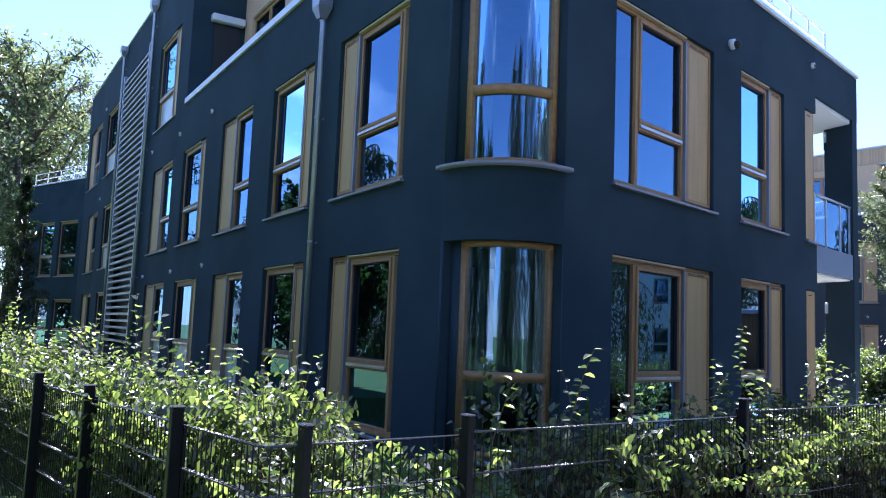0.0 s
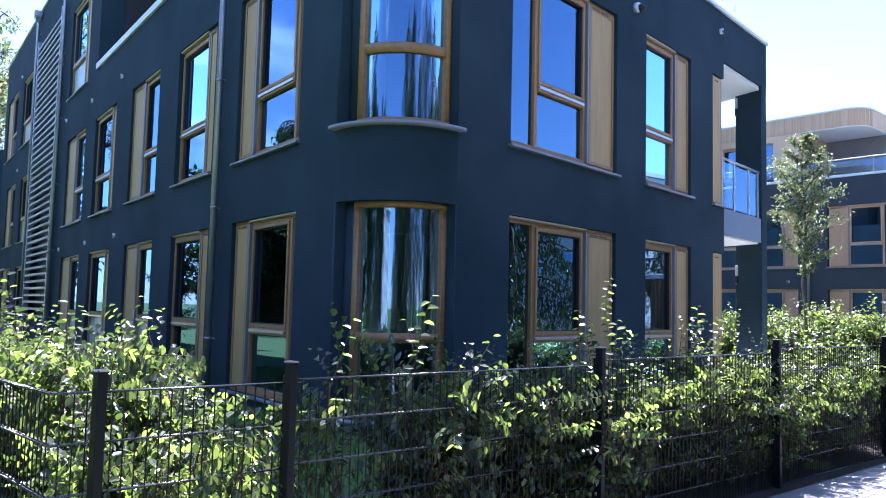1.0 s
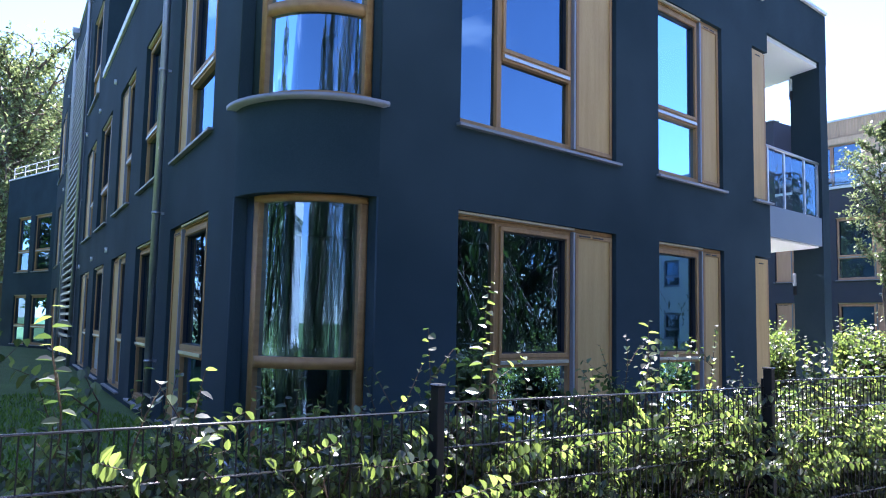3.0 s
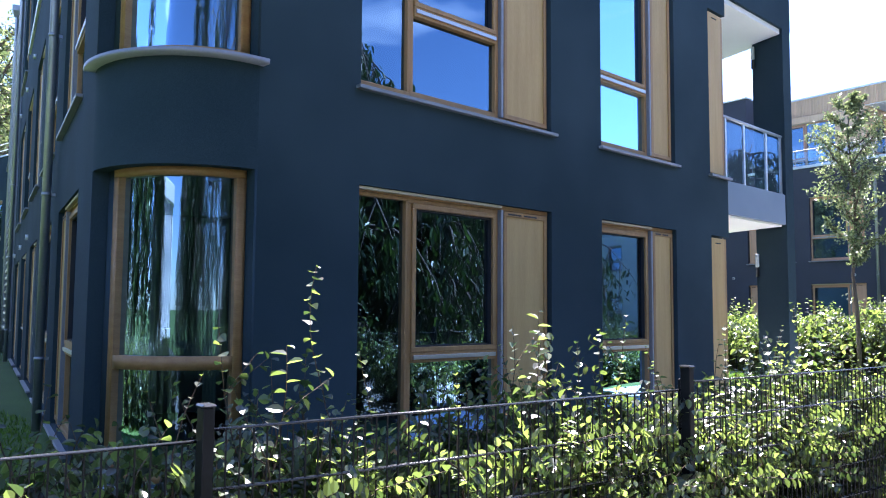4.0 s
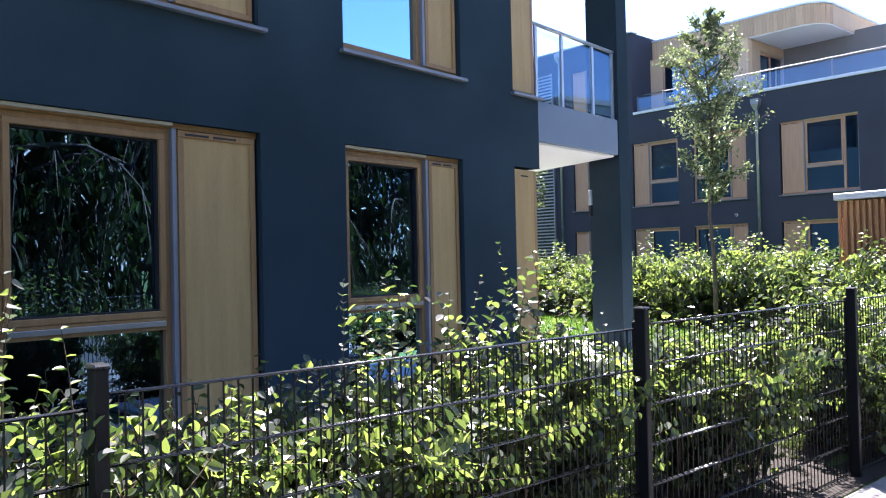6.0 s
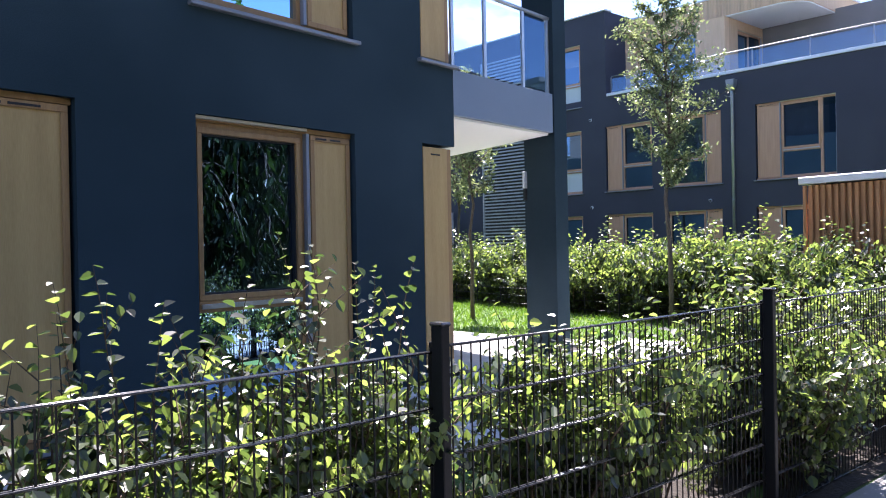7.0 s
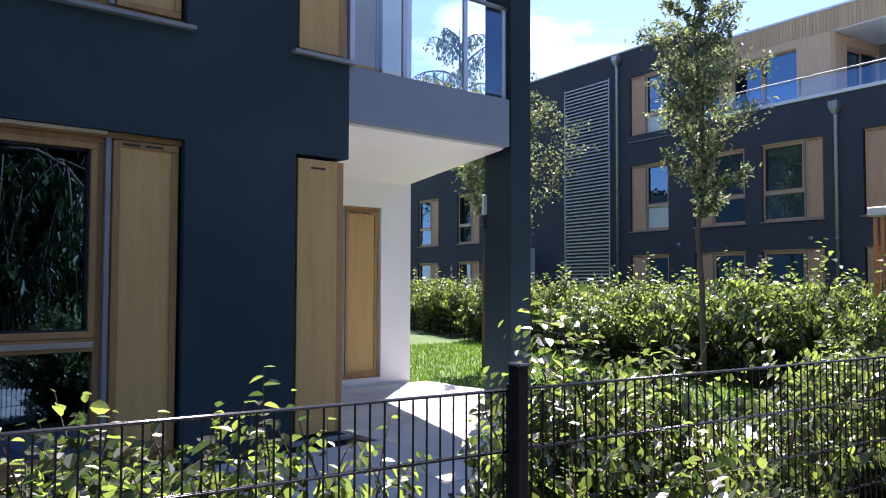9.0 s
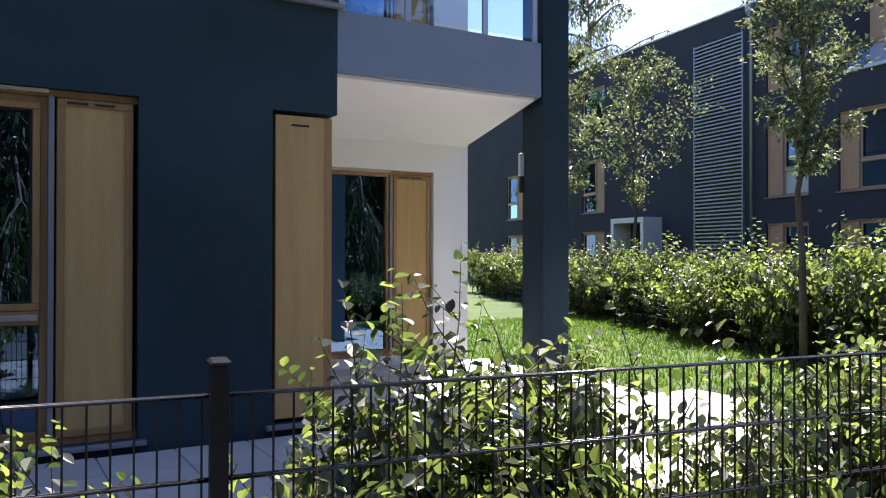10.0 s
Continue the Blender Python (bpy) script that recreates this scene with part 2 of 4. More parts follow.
def ring(bm, u0, u1, z0, z1, f, w0, w1, bevel=0.004):
    """A frame of bars f wide round a rectangle; the uprights stand between the rails."""
    box(bm, (u0, z0, w0), (u1, z0 + f, w1), bevel)
    box(bm, (u0, z1 - f, w0), (u1, z1, w1), bevel)
    box(bm, (u0, z0 + f, w0), (u0 + f, z1 - f, w1), bevel)
    box(bm, (u1 - f, z0 + f, w0), (u1, z1 - f, w1), bevel)


def pane(parent, u0, u1, z0, z1, w, mat=None):
    bm = bmesh.new()
    bm.faces.new([bm.verts.new(c) for c in ((u0, z0, w), (u1, z0, w), (u1, z1, w), (u0, z1, w))])
    ob = part("pane", bm, mat or GLASS, parent)
    ob.visible_shadow = False
    return ob


def window(m, u0, u1, z0, z1, cols, transom=0.36, sill=True, frost=False, frame_mat=None, panel_mat=None, label="", tilted=False):
    """A window in an opening. cols, from left to right: (kind, share of the width); kinds: side, case, shutter."""
    WINDOWS[0] += 1
    fm, pm = frame_mat or OAK, panel_mat or PANEL
    shuttered = any(c[0] == "shutter" for c in cols)
    win = thing("window_%d" % WINDOWS[0], m, label or ("larch-framed window with a wooden ventilation panel beside the glass" if shuttered else "larch-framed window with clear reflecting glass"), "window", kind="structure")
    total = sum(c[1] for c in cols)
    u, H = u0, z1 - z0
    zt = z0 + transom * H
    bm = bmesh.new()
    box(bm, (u0, z1 - 0.045, -0.20), (u1, z1, -0.06), 0.003)
    box(bm, (u0, z0, -0.20), (u1, z0 + 0.05, -0.06), 0.003)
    for kind, share in cols:
        w = (u1 - u0) * share / total
        a, b = u, u + w
        u = b
        if kind == "side":
            ring(bm, a, b, z0 + 0.05, z1 - 0.045, 0.03, -0.17, -0.075)
            pane(win, a + 0.012, b - 0.012, z0 + 0.062, z1 - 0.058, -0.12)
            ra = u0 if cols[0][0] == "side" else u1 - 0.022
            boxes("guide_rail", ZINC, win, ((ra, z0 + 0.05, -0.07), (ra + 0.022, z1 - 0.045, -0.03)), bevel=0.003, label="grey aluminium guide rail")
        elif kind == "case":
            ring(bm, a, b, z0 + 0.05, z1 - 0.045, 0.045, -0.19, -0.08)
            sash = bmesh.new()
            ring(sash, a + 0.045, b - 0.045, zt + 0.05, z1 - 0.09, 0.045, -0.17, -0.06)
            s = part("sash", sash, fm, win)
            gasket = bmesh.new()
            ring(gasket, a + 0.089, b - 0.089, zt + 0.094, z1 - 0.134, 0.014, -0.14, -0.085, 0)
            part("gasket", gasket, BLACK, s, "black rubber gasket")
            pane(s, a + 0.10, b - 0.10, zt + 0.105, z1 - 0.145, -0.125)
            box(bm, (a + 0.045, zt - 0.045, -0.18), (b - 0.045, zt + 0.048, -0.065), 0.004)
            boxes("rail_strip", ALU, win, ((a + 0.06, zt - 0.015, -0.064), (b - 0.06, zt + 0.022, -0.046)), bevel=0.002, label="grey aluminium weather strip")
            pane(win, a + 0.04, b - 0.04, z0 + 0.055, zt - 0.04, -0.125, FROST if frost else None)
        else:
            sh = bmesh.new()
            box(sh, (a + 0.05, z0 + 0.05, -0.12), (b - 0.03, z1 - 0.052, -0.055), 0.004)
            s = part("shutter_panel", sh, pm, win, "light wooden ventilation panel")
            e = bmesh.new()
            ring(e, a + 0.05, b - 0.03, z0 + 0.05, z1 - 0.052, 0.05, -0.054, -0.04)
            part("panel_frame", e, fm, s)
            wd = (b - a - 0.2) * 0.36
            for k in (0, 1):
                c = a + 0.11 + k * (wd + 0.04)
                boxes("vent_slot", BLACK, s, ((c, z1 - 0.088, -0.039), (c + wd, z1 - 0.072, -0.035)), bevel=0.001)
            ra = a if cols[-1][0] == "shutter" else b - 0.03
            boxes("guide_rail", SILL, win, ((ra, z0 + 0.05, -0.13), (ra + 0.035, z1 - 0.045, -0.035)), bevel=0.003, label="grey aluminium guide rail")
    part("window_frame", bm, fm, win)
    if sill:
        boxes("window_sill", SILL, win, ((u0 - 0.05, z0 - 0.035, -0.2), (u1 + 0.05, z0 - 0.003, 0.06)), bevel=0.004, label="grey metal window sill")
    hs0 = u0 + (u1 - u0) * (cols[0][1] / total if cols[0][0] == "shutter" else 0)
    hs1 = u1 - (u1 - u0) * (cols[-1][1] / total if cols[-1][0] == "shutter" else 0)
    boxes("head_strip", HEAD, win, ((hs0, z1 - 0.03, -0.058), (hs1, z1 - 0.004, -0.02)), bevel=0.002, label="pale metal head strip")
    return win


# ---- house: walls ----
SILL2, HEAD1, HEAD2, SILL1, ROOF2 = 3.51, 2.66, 5.87, 0.34, 7.10
SILL3, HEAD3, ROOF3 = 7.05, 9.6, 11.3
EX, CORNER_Y = -4.41, 7.86
DX, DY = -0.96987, 0.24361
EAST = face_matrix(EX, 0, 0, 1)
SOUTH = face_matrix(-6.41, 7.26, -DX, -DY)
E_END = 15.46

east_big = [("side", 0.62), ("case", 1.21), ("shutter", 0.77)]
east_mid = [("case", 1.11), ("shutter", 0.55)]
east_windows = [(8.84, 11.44, east_big), (12.36, 14.02, east_mid)]
holes = [(a, b, z0, z1) for a, b, _ in east_windows for z0, z1 in ((SILL1, HEAD1), (SILL2, HEAD2))]
corner_panel = [(14.95, E_END, SILL1, HEAD1), (14.95, E_END, SILL2, HEAD2)]
wall("wall_east", EAST, CORNER_Y, E_END, -0.3, ROOF2, holes + corner_panel)
for a, b, cols in east_windows:
    for z0, z1 in ((SILL1, HEAD1), (SILL2, HEAD2)):
        window(EAST, a, b, z0, z1, cols)

# windows of the long side, by distance from the corner
south_cols = {0: [("shutter", 0.27), ("case", 0.60), ("side", 0.13)], 1: [("case", 0.75), ("shutter", 0.25)], 2: [("shutter", 0.44), ("case", 0.56)]}
south_windows = [(0.02, 2.12, 0), (3.12, 5.00, 1), (6.15, 8.15, 2), (9.45, 11.5, 1), (12.6, 14.95, 2)]
low_holes, high_holes = [], []
for a, b, k in south_windows:
    for z0, z1 in ((SILL1, HEAD1), (SILL2, HEAD2)):
        window(SOUTH, -b, -a, z0, z1, south_cols[k], frost=a > 5 and z0 < 1)
        (low_holes if b < 11.6 else high_holes).append((-b, -a, z0, z1))
window(SOUTH, -15.2, -12.75, SILL3, HEAD3, south_cols[1], frost=True)
high_holes.append((-15.2, -12.75, SILL3, HEAD3))
for a, b, z0, z1, k in [(21.1, 24.3, SILL3, HEAD3, 1), (25.6, 28.5, SILL3, HEAD3, 2), (21.0, 23.6, SILL2, HEAD2, 1), (25.0, 27.4, SILL2, HEAD2, 2), (21.0, 23.6, SILL1, HEAD1, 1), (25.0, 27.4, SILL1, HEAD1, 2)]:
    window(SOUTH, -b, -a, z0, z1, south_cols[k], frost=k == 1)
    high_holes.append((-b, -a, z0, z1))
wall("wall_south", SOUTH, -11.62, 0.959, -0.3, ROOF2, low_holes)
wall("wall_south_high", SOUTH, -29.3, -11.62, -0.3, ROOF3, high_holes + [(-20.6, -16.35, 0.9, 10.1)])

# rounded corner
CC, CR = Vector((EX - 0.86, CORNER_Y)), 0.86
A0, A1 = 0.0, -104.1


def arc(r, a, z):
    return (CC.x + r * math.cos(radians(a)), CC.y + r * math.sin(radians(a)), z)


def arc_slab(bm, r0, r1, a0, a1, z0, z1, steps=28, smooth=True):
    """A curved block between two radii, two angles and two heights."""
    cols = []
    for i in range(steps + 1):
        a = a0 + (a1 - a0) * i / steps
        cols.append([bm.verts.new(arc(r, a, z)) for r, z in ((r0, z0), (r1, z0), (r1, z1), (r0, z1))])
    for c, d in zip(cols, cols[1:]):
        for k in range(4):
            f = bm.faces.new((c[k], c[(k + 1) % 4], d[(k + 1) % 4], d[k]))
            f.smooth = smooth
    bm.faces.new(cols[0])
    bm.faces.new(cols[-1][::-1])


bm = bmesh.new()
O0, O1 = -1.5, -100.5
for z0, z1 in ((-0.3, SILL1), (HEAD1, SILL2), (HEAD2, ROOF2)):
    arc_slab(bm, CR - 0.36, CR, A0, A1, z0, z1, 72, smooth=False)
for z0, z1 in ((SILL1, HEAD1), (SILL2, HEAD2)):
    arc_slab(bm, CR - 0.36, CR, A0, O0, z0, z1, 1)
    arc_slab(bm, CR - 0.36, CR, O1, A1, z0, z1, 1)
tagged(part("wall_corner", bm, PLASTER), "rounded dark blue-grey rendered house corner", "wall", kind="structure")
for z0, z1, zt in ((SILL1, HEAD1, 1.20), (SILL2, HEAD2, 4.36)):
    WINDOWS[0] += 1
    win = thing("window_%d" % WINDOWS[0], Matrix(), "curved larch-framed corner window with bent reflecting glass", "window", kind="structure")
    bm = bmesh.new()
    r0, r1 = CR - 0.20, CR - 0.11
    W0, W1 = -2.0, -88.0
    arc_slab(bm, r0, r1, W0, W1, z0, z0 + 0.07)
    arc_slab(bm, r0, r1, W0, W1, z1 - 0.06, z1)
    arc_slab(bm, r0, r1, W0 - 6, W1 + 6, zt - 0.05, zt + 0.05)
    for a, b in ((W0, W0 - 6), (W1 + 6, W1)):
        arc_slab(bm, r0, r1, a, b, z0 + 0.07, z1 - 0.06, 3)
    part("window_frame", bm, OAK, win)
    bm = bmesh.new()
    arc_slab(bm, r0 - 0.1, r1 - 0.01, W1, O1 - 0.5, z0, z1, 4)
    part("reveal_lining", bm, PLASTER, win)
    for a, b in ((z0 + 0.07, zt - 0.05), (zt + 0.05, z1 - 0.06)):
        bm = bmesh.new()
        last = None
        for i in range(49):
            ang = W0 - 5 + (W1 - W0 + 10) * i / 48
            row = [bm.verts.new(arc(CR - 0.165, ang, z)) for z in (a, b)]
            if last:
                f = bm.faces.new((last[0], row[0], row[1], last[1]))
                f.smooth = True
            last = row
        part("pane", bm, GLASS, win).visible_shadow = False
    bm = bmesh.new()
    arc_slab(bm, CR - 0.2, CR + 0.09, 2, -106, z0 - 0.045, z0 - 0.004)
    part("window_sill", bm, SILL, win, "curved grey sill")
    # cloth hung inside the bend
    for a0, a1 in ((-10, -22), (-74, -86)):
        bm = bmesh.new()
        last = None
        for i in range(61):
            ang = a0 + (a1 - a0) * i / 60
            r = CR - 0.42 + 0.03 * math.sin(i * 1.25) + 0.012 * math.sin(i * 0.37)
            row = [bm.verts.new(arc(r, ang, z)) for z in (z0 + 0.03, z1 - 0.06)]
            if last:
                f = bm.faces.new((last[0], row[0], row[1], last[1]))
                f.smooth = True
            last = row
        c = part("curtain", bm, CURTAIN)
        c.modifiers.new("thickness", "SOLIDIFY").thickness = 0.004
        tagged(c, "pale green folded curtain hanging behind the curved window", "curtain", "curtains of the corner room")

# corner shutter panels beside the loggia
for z0, z1 in ((SILL1, HEAD1), (SILL2, HEAD2)):
    WINDOWS[0] += 1
    win = thing("window_%d" % WINDOWS[0], EAST, "pale wooden ventilation panel at the house corner", "window", kind="structure")
    s = boxes("shutter_panel", PANEL, win, ((14.98, z0 + 0.03, -0.12), (15.36, z1 - 0.03, -0.02)), bevel=0.004)
    boxes("vent_slot", BLACK, s, ((15.10, z1 - 0.11, -0.03), (15.24, z1 - 0.095, -0.012)), bevel=0.001)
    boxes("window_frame", OAK, win, ((15.36, z0 + 0.03, -0.30), (15.43, z1 - 0.03, -0.03)))
    boxes("window_sill", SILL, win, ((14.90, z0 - 0.035, -0.34), (E_END + 0.04, z0 - 0.003, 0.06)), bevel=0.004)

# loggia: back wall, floor slabs, blade column, soffit
LOG = face_matrix(-7.4, 0, 0, 1)
lw = [(16.45, 18.0, 0.36, 2.62), (16.45, 18.0, SILL2 + 0.1, 5.8)]
wall("wall_loggia", LOG, E_END - 0.3, 18.5, -0.3, 6.2, lw, 0.3, WHITE, "white rendered back wall of the loggia")
for a, b, z0, z1 in lw:
    window(LOG, a, b, z0, z1, [("side", 0.62), ("shutter", 0.38)], sill=False)


def prism(bm, pts, z0, z1):
    lo, hi = [bm.verts.new((x, y, z0)) for x, y in pts], [bm.verts.new((x, y, z1)) for x, y in pts]
    bm.faces.new(lo[::-1])
    bm.faces.new(hi)
    for i in range(len(pts)):
        j = (i + 1) % len(pts)
        bm.faces.new((lo[i], lo[j], hi[j], hi[i]))


def slab(name, pts, z0, z1, mat, label, category="slab", bevel=0.0, kind="structure"):
    bm = bmesh.new()
    prism(bm, pts, z0, z1)
    if bevel:
        bmesh.ops.bevel(bm, geom=bm.edges[:], offset=bevel, segments=1, affect="EDGES")
    return tagged(part(name, bm, mat), label, category, kind=kind)


LOGGIA = [(-7.4, E_END), (EX - 0.01, E_END), (EX - 0.01, 17.42), (-7.4, 18.5)]
slab("balcony_slab", LOGGIA, 3.0, 3.48, CONCRETE, "pale grey rendered balcony slab", "balcony", 0.006)
slab("balcony_soffit", [(-7.4, E_END + 0.01), (EX - 0.06, E_END + 0.01), (EX - 0.06, 17.38), (-7.4, 18.46)], 2.97, 2.996, WHITE, "white soffit under the balcony", "soffit")
slab("roof_soffit", [(-7.4, E_END), (EX - 0.05, E_END), (EX - 0.05, 17.6), (-7.4, 18.6)], 6.12, 6.2, WHITE, "white soffit under the roof", "soffit")
bm = bmesh.new()
prism(bm, [(EX, E_END), (EX, 17.74), (-7.7, 18.9), (-7.7, 18.5), (EX - 0.36, 17.42), (EX - 0.36, E_END)], 6.2, ROOF2)
tagged(part("wall_parapet", bm, PLASTER), "dark rendered roof edge over the loggia", "wall", kind="structure")
bm = bmesh.new()
prism(bm, [(EX, 17.43), (EX, 17.72), (EX - 0.60, 17.93), (EX - 0.60, 17.64)], -0.3, 6.2)
tagged(part("wall_column", bm, PLASTER), "dark rendered blade column of the loggia", "column", kind="structure")
boxes("wall_inner", PLASTER, None, ((-7.7, 15.1, -0.3), (-4.78, E_END, 6.2)), bevel=0).name = "wall_reveal"
tagged(bpy.data.objects["wall_reveal"], "white rendered side wall of the loggia", "wall", kind="structure")
bpy.data.objects["wall_reveal"].data.materials[0] = WHITE

slab("wall_loggia_room", [(-7.72, 15.1), (-7.70, 15.1), (-11.0, 15.1), (-11.0, 19.3), (-7.5, 18.5), (-7.72, 18.5), (-10.8, 19.1), (-10.8, 15.3), (-7.72, 15.3)], -0.3, 6.2, ROOM, "inner wall of the room behind the loggia", "wall")
slab("roof_loggia_room", [(-7.7, 15.2), (-10.9, 15.2), (-10.9, 19.2), (-7.7, 18.5)], 6.2, 7.0, ROOF, "flat roof over the loggia room", "roof")

# balcony rail of glass
rail = thing("balcony_rail", face_matrix(EX, 0, 0, 1), "glass balcony rail with grey metal posts and handrail", "railing")
bm = bmesh.new()
tube(bm, [(E_END - 0.02, 4.42, -0.06), (17.42, 4.42, -0.06)], 0.024, 10)
part("handrail", bm, ALU, rail, "round grey handrail")
posts = [15.52, 16.1, 16.85, 17.38]
for u in posts:
    boxes("post", ALU, rail, ((u - 0.025, 3.3, -0.075), (u + 0.025, 4.4, -0.045)))
for a, b in zip(posts, posts[1:]):
    pane(rail, a + 0.03, b - 0.03, 3.52, 4.36, -0.06, RAIL_GLASS)

# rooms, floors and roofs behind the walls
far = Vector((-6.41, 7.26)) + 29.3 * Vector((DX, DY))
for z0, z1, mat, nm in ((0.05, 0.33, ROOM, "floor_ground"), (2.75, 3.48, ROOM, "floor_upper"), (6.3, 6.9, ROOF, "roof_low")):
    slab(nm, [(EX - 0.3, 8.1), (EX - 0.3, 15.3), (-8.5, 15.3), (-34, 21.0), (-34.2, 14.6), (-6.5, 7.62), (-5.4, 7.5), (-4.75, 7.75)], z0, z1, mat, "floor slab inside the house", "floor")
slab("roof_high", [(-17.6, 10.5), (-34.6, 14.75), (-33, 21), (-16, 17)], ROOF3 - 0.5, ROOF3 - 0.3, ROOF, "flat roof of the house", "roof")
slab("wall_core", [(-8.9, 11.2), (-8.7, 11.2), (-8.7, 15.3), (-8.9, 15.3)], 0.3, 6.4, ROOM, "inner wall of the house", "wall")
slab("wall_core_south", [(-8.7, 11.2), (-8.9, 11.0), (-34, 17.4), (-34, 17.6)], 0.3, 10.8, ROOM, "inner wall of the house", "wall")
for sx in (2.55, 5.5, 8.6, 11.9, 15.6):
    p = Vector((-6.41, 7.26)) + sx * Vector((DX, DY))
    q = p + Vector((0.24361, 0.96987)) * 3.6
    dd = Vector((DX, DY)) * 0.06
    slab("wall_partition", [tuple(p + Vector((0.09, 0.36)) - dd), tuple(p + Vector((0.09, 0.36)) + dd), tuple(q + dd), tuple(q - dd)], 0.3, 6.35, ROOM, "inner wall of the house", "wall")
slab("wall_partition", [(-8.7, 11.95), (-4.8, 11.95), (-4.8, 12.05), (-8.7, 12.05)], 0.3, 6.35, ROOM, "inner wall of the house", "wall")
slab("wall_back", [(-9, 15.3), (-9, 15.6), (-33, 21.6), (-33, 21.2)], -0.3, ROOF2, PLASTER, "dark rendered rear wall", "wall")

# terrace storey set back from the long side
TERR = face_matrix(-6.41 + 0.24361 * 1.35, 7.26 + 0.96987 * 1.35, -DX, -DY)
th = [(-11.0, -8.6, 7.15, 9.5), (-7.6, -4.4, 7.15, 9.5)]
wall("wall_terrace", TERR, -11.6, -3.2, 6.9, 10.7, th, 0.3, CLAD, "larch-clad wall of the set-back top storey")
for a, b, z0, z1 in th:
    window(TERR, a, b, z0, z1, [("case", 0.5), ("case", 0.5)], sill=False)
bm = bmesh.new()
box(bm, (-11.98, ROOF2 - 0.2, -4.0), (-11.62, ROOF3, -0.361), 0)
tagged(part("wall_return", bm, PLASTER, m=SOUTH), "dark rendered end wall above the terrace", "wall", kind="structure")
boxes("wall_terrace_end", CLAD, None, ((-3.2, 6.9, -5.0), (-3.5, 10.7, -1.35)), bevel=0, m=SOUTH)
tagged(bpy.data.objects["wall_terrace_end"], "larch-clad end wall of the top storey", "wall", kind="structure")
boxes("roof_terrace", ROOF, None, ((-11.6, 10.7, -5.0), (-3.0, 10.95, -1.0)), bevel=0, m=SOUTH)
tagged(bpy.data.objects["roof_terrace"], "flat roof of the top storey", "roof", kind="structure")
aw = thing("awning_case", SOUTH, "closed grey awning case on the terrace wall", "awning")
boxes("case", COPING, aw, ((-11.61, 9.36, -1.30), (-11.40, 9.55, -0.45)), bevel=0.02)
boxes("blind", BLACK, aw, ((-11.61, 7.4, -1.22), (-11.56, 9.3, -0.55)), bevel=0.004, label="dark hanging blind")

# copings on the roof edges
def coping(m, u0, u1, z, w0=-0.4, w1=0.05, h=0.06):
    return tagged(boxes("trim_coping", COPING, None, ((u0, z, w0), (u1, z + h, w1)), bevel=0.006, m=m), "pale metal roof-edge coping", "coping", kind="structure")


coping(EAST, CORNER_Y, 17.72, ROOF2)
coping(SOUTH, -11.60, 0.955, ROOF2, h=0.14)
coping(SOUTH, -29.3, -11.65, ROOF3)
bm = bmesh.new()
arc_slab(bm, CR - 0.4, CR + 0.05, A0, A1, ROOF2, ROOF2 + 0.06)
tagged(part("trim_coping", bm, COPING), "pale metal roof-edge coping", "coping", kind="structure")


def roof_rail(m, u0, u1, z, n, w=-0.15, low=False):
    r = thing("roof_rail", m, "tubular steel guard rail on the roof edge", "railing", "roof rails")
    bm = bmesh.new()
    for h in ((0.16,) if low else (0.28, 0.55)):
        tube(bm, [(u0, z + h, w), (u1, z + h, w)], 0.02, 8)
    part("handrail", bm, SILL if low else COPING, r)
    for i in range(n):
        u = u0 + (u1 - u0) * i / (n - 1)
        bm = bmesh.new()
        tube(bm, [(u, z, w), (u, z + (0.16 if low else 0.56), w)], 0.018, 8)
        part("post", bm, SILL if low else COPING, r)


roof_rail(EAST, 12.2, 16.4, ROOF2 + 0.06, 6)
roof_rail(SOUTH, -11.3, 0.5, ROOF2 + 0.14, 10, low=True)


# downpipes with hopper heads
def downpipe(m, u, z_top, z_bot=0.05, hopper=True):
    p = thing("downpipe", m, "grey zinc downpipe with a hopper head", "downpipe", "rainwater pipes")
    bm = bmesh.new()
    tube(bm, [(u, z_bot, 0.10), (u, z_top - 0.42, 0.10), (u, z_top - 0.30, 0.13)], 0.05, 12)
    pipe = part("pipe", bm, ZINC, p)
    if hopper:
        bm = bmesh.new()
        for za, zb, ha, hb in ((z_top - 0.36, z_top - 0.18, 0.055, 0.13), (z_top - 0.18, z_top, 0.13, 0.14)):
            lo = [bm.verts.new((u + sx * ha, za, 0.13 + sz * min(ha, 0.11))) for sx, sz in ((-1, -1), (1, -1), (1, 1), (-1, 1))]
            hi = [bm.verts.new((u + sx * hb, zb, 0.13 + sz * min(hb, 0.12))) for sx, sz in ((-1, -1), (1, -1), (1, 1), (-1, 1))]
            for k in range(4):
                bm.faces.new((lo[k], lo[(k + 1) % 4], hi[(k + 1) % 4], hi[k]))
        bm.faces.new(hi)
        part("hopper", bm, ZINC, p)
    z = 1.0
    while z < z_top - 0.6:
        bm = bmesh.new()
        tube(bm, [(u, z, 0.10), (u, z + 0.035, 0.10)], 0.058, 12)
        box(bm, (u - 0.012, z, 0), (u + 0.012, z + 0.035, 0.06))
        part("bracket", bm, ZINC, pipe)
        z += 1.9


downpipe(SOUTH, -2.62, 6.72)
downpipe(SOUTH, -16.05, ROOF3)
downpipe(SOUTH, -21.0, ROOF3)

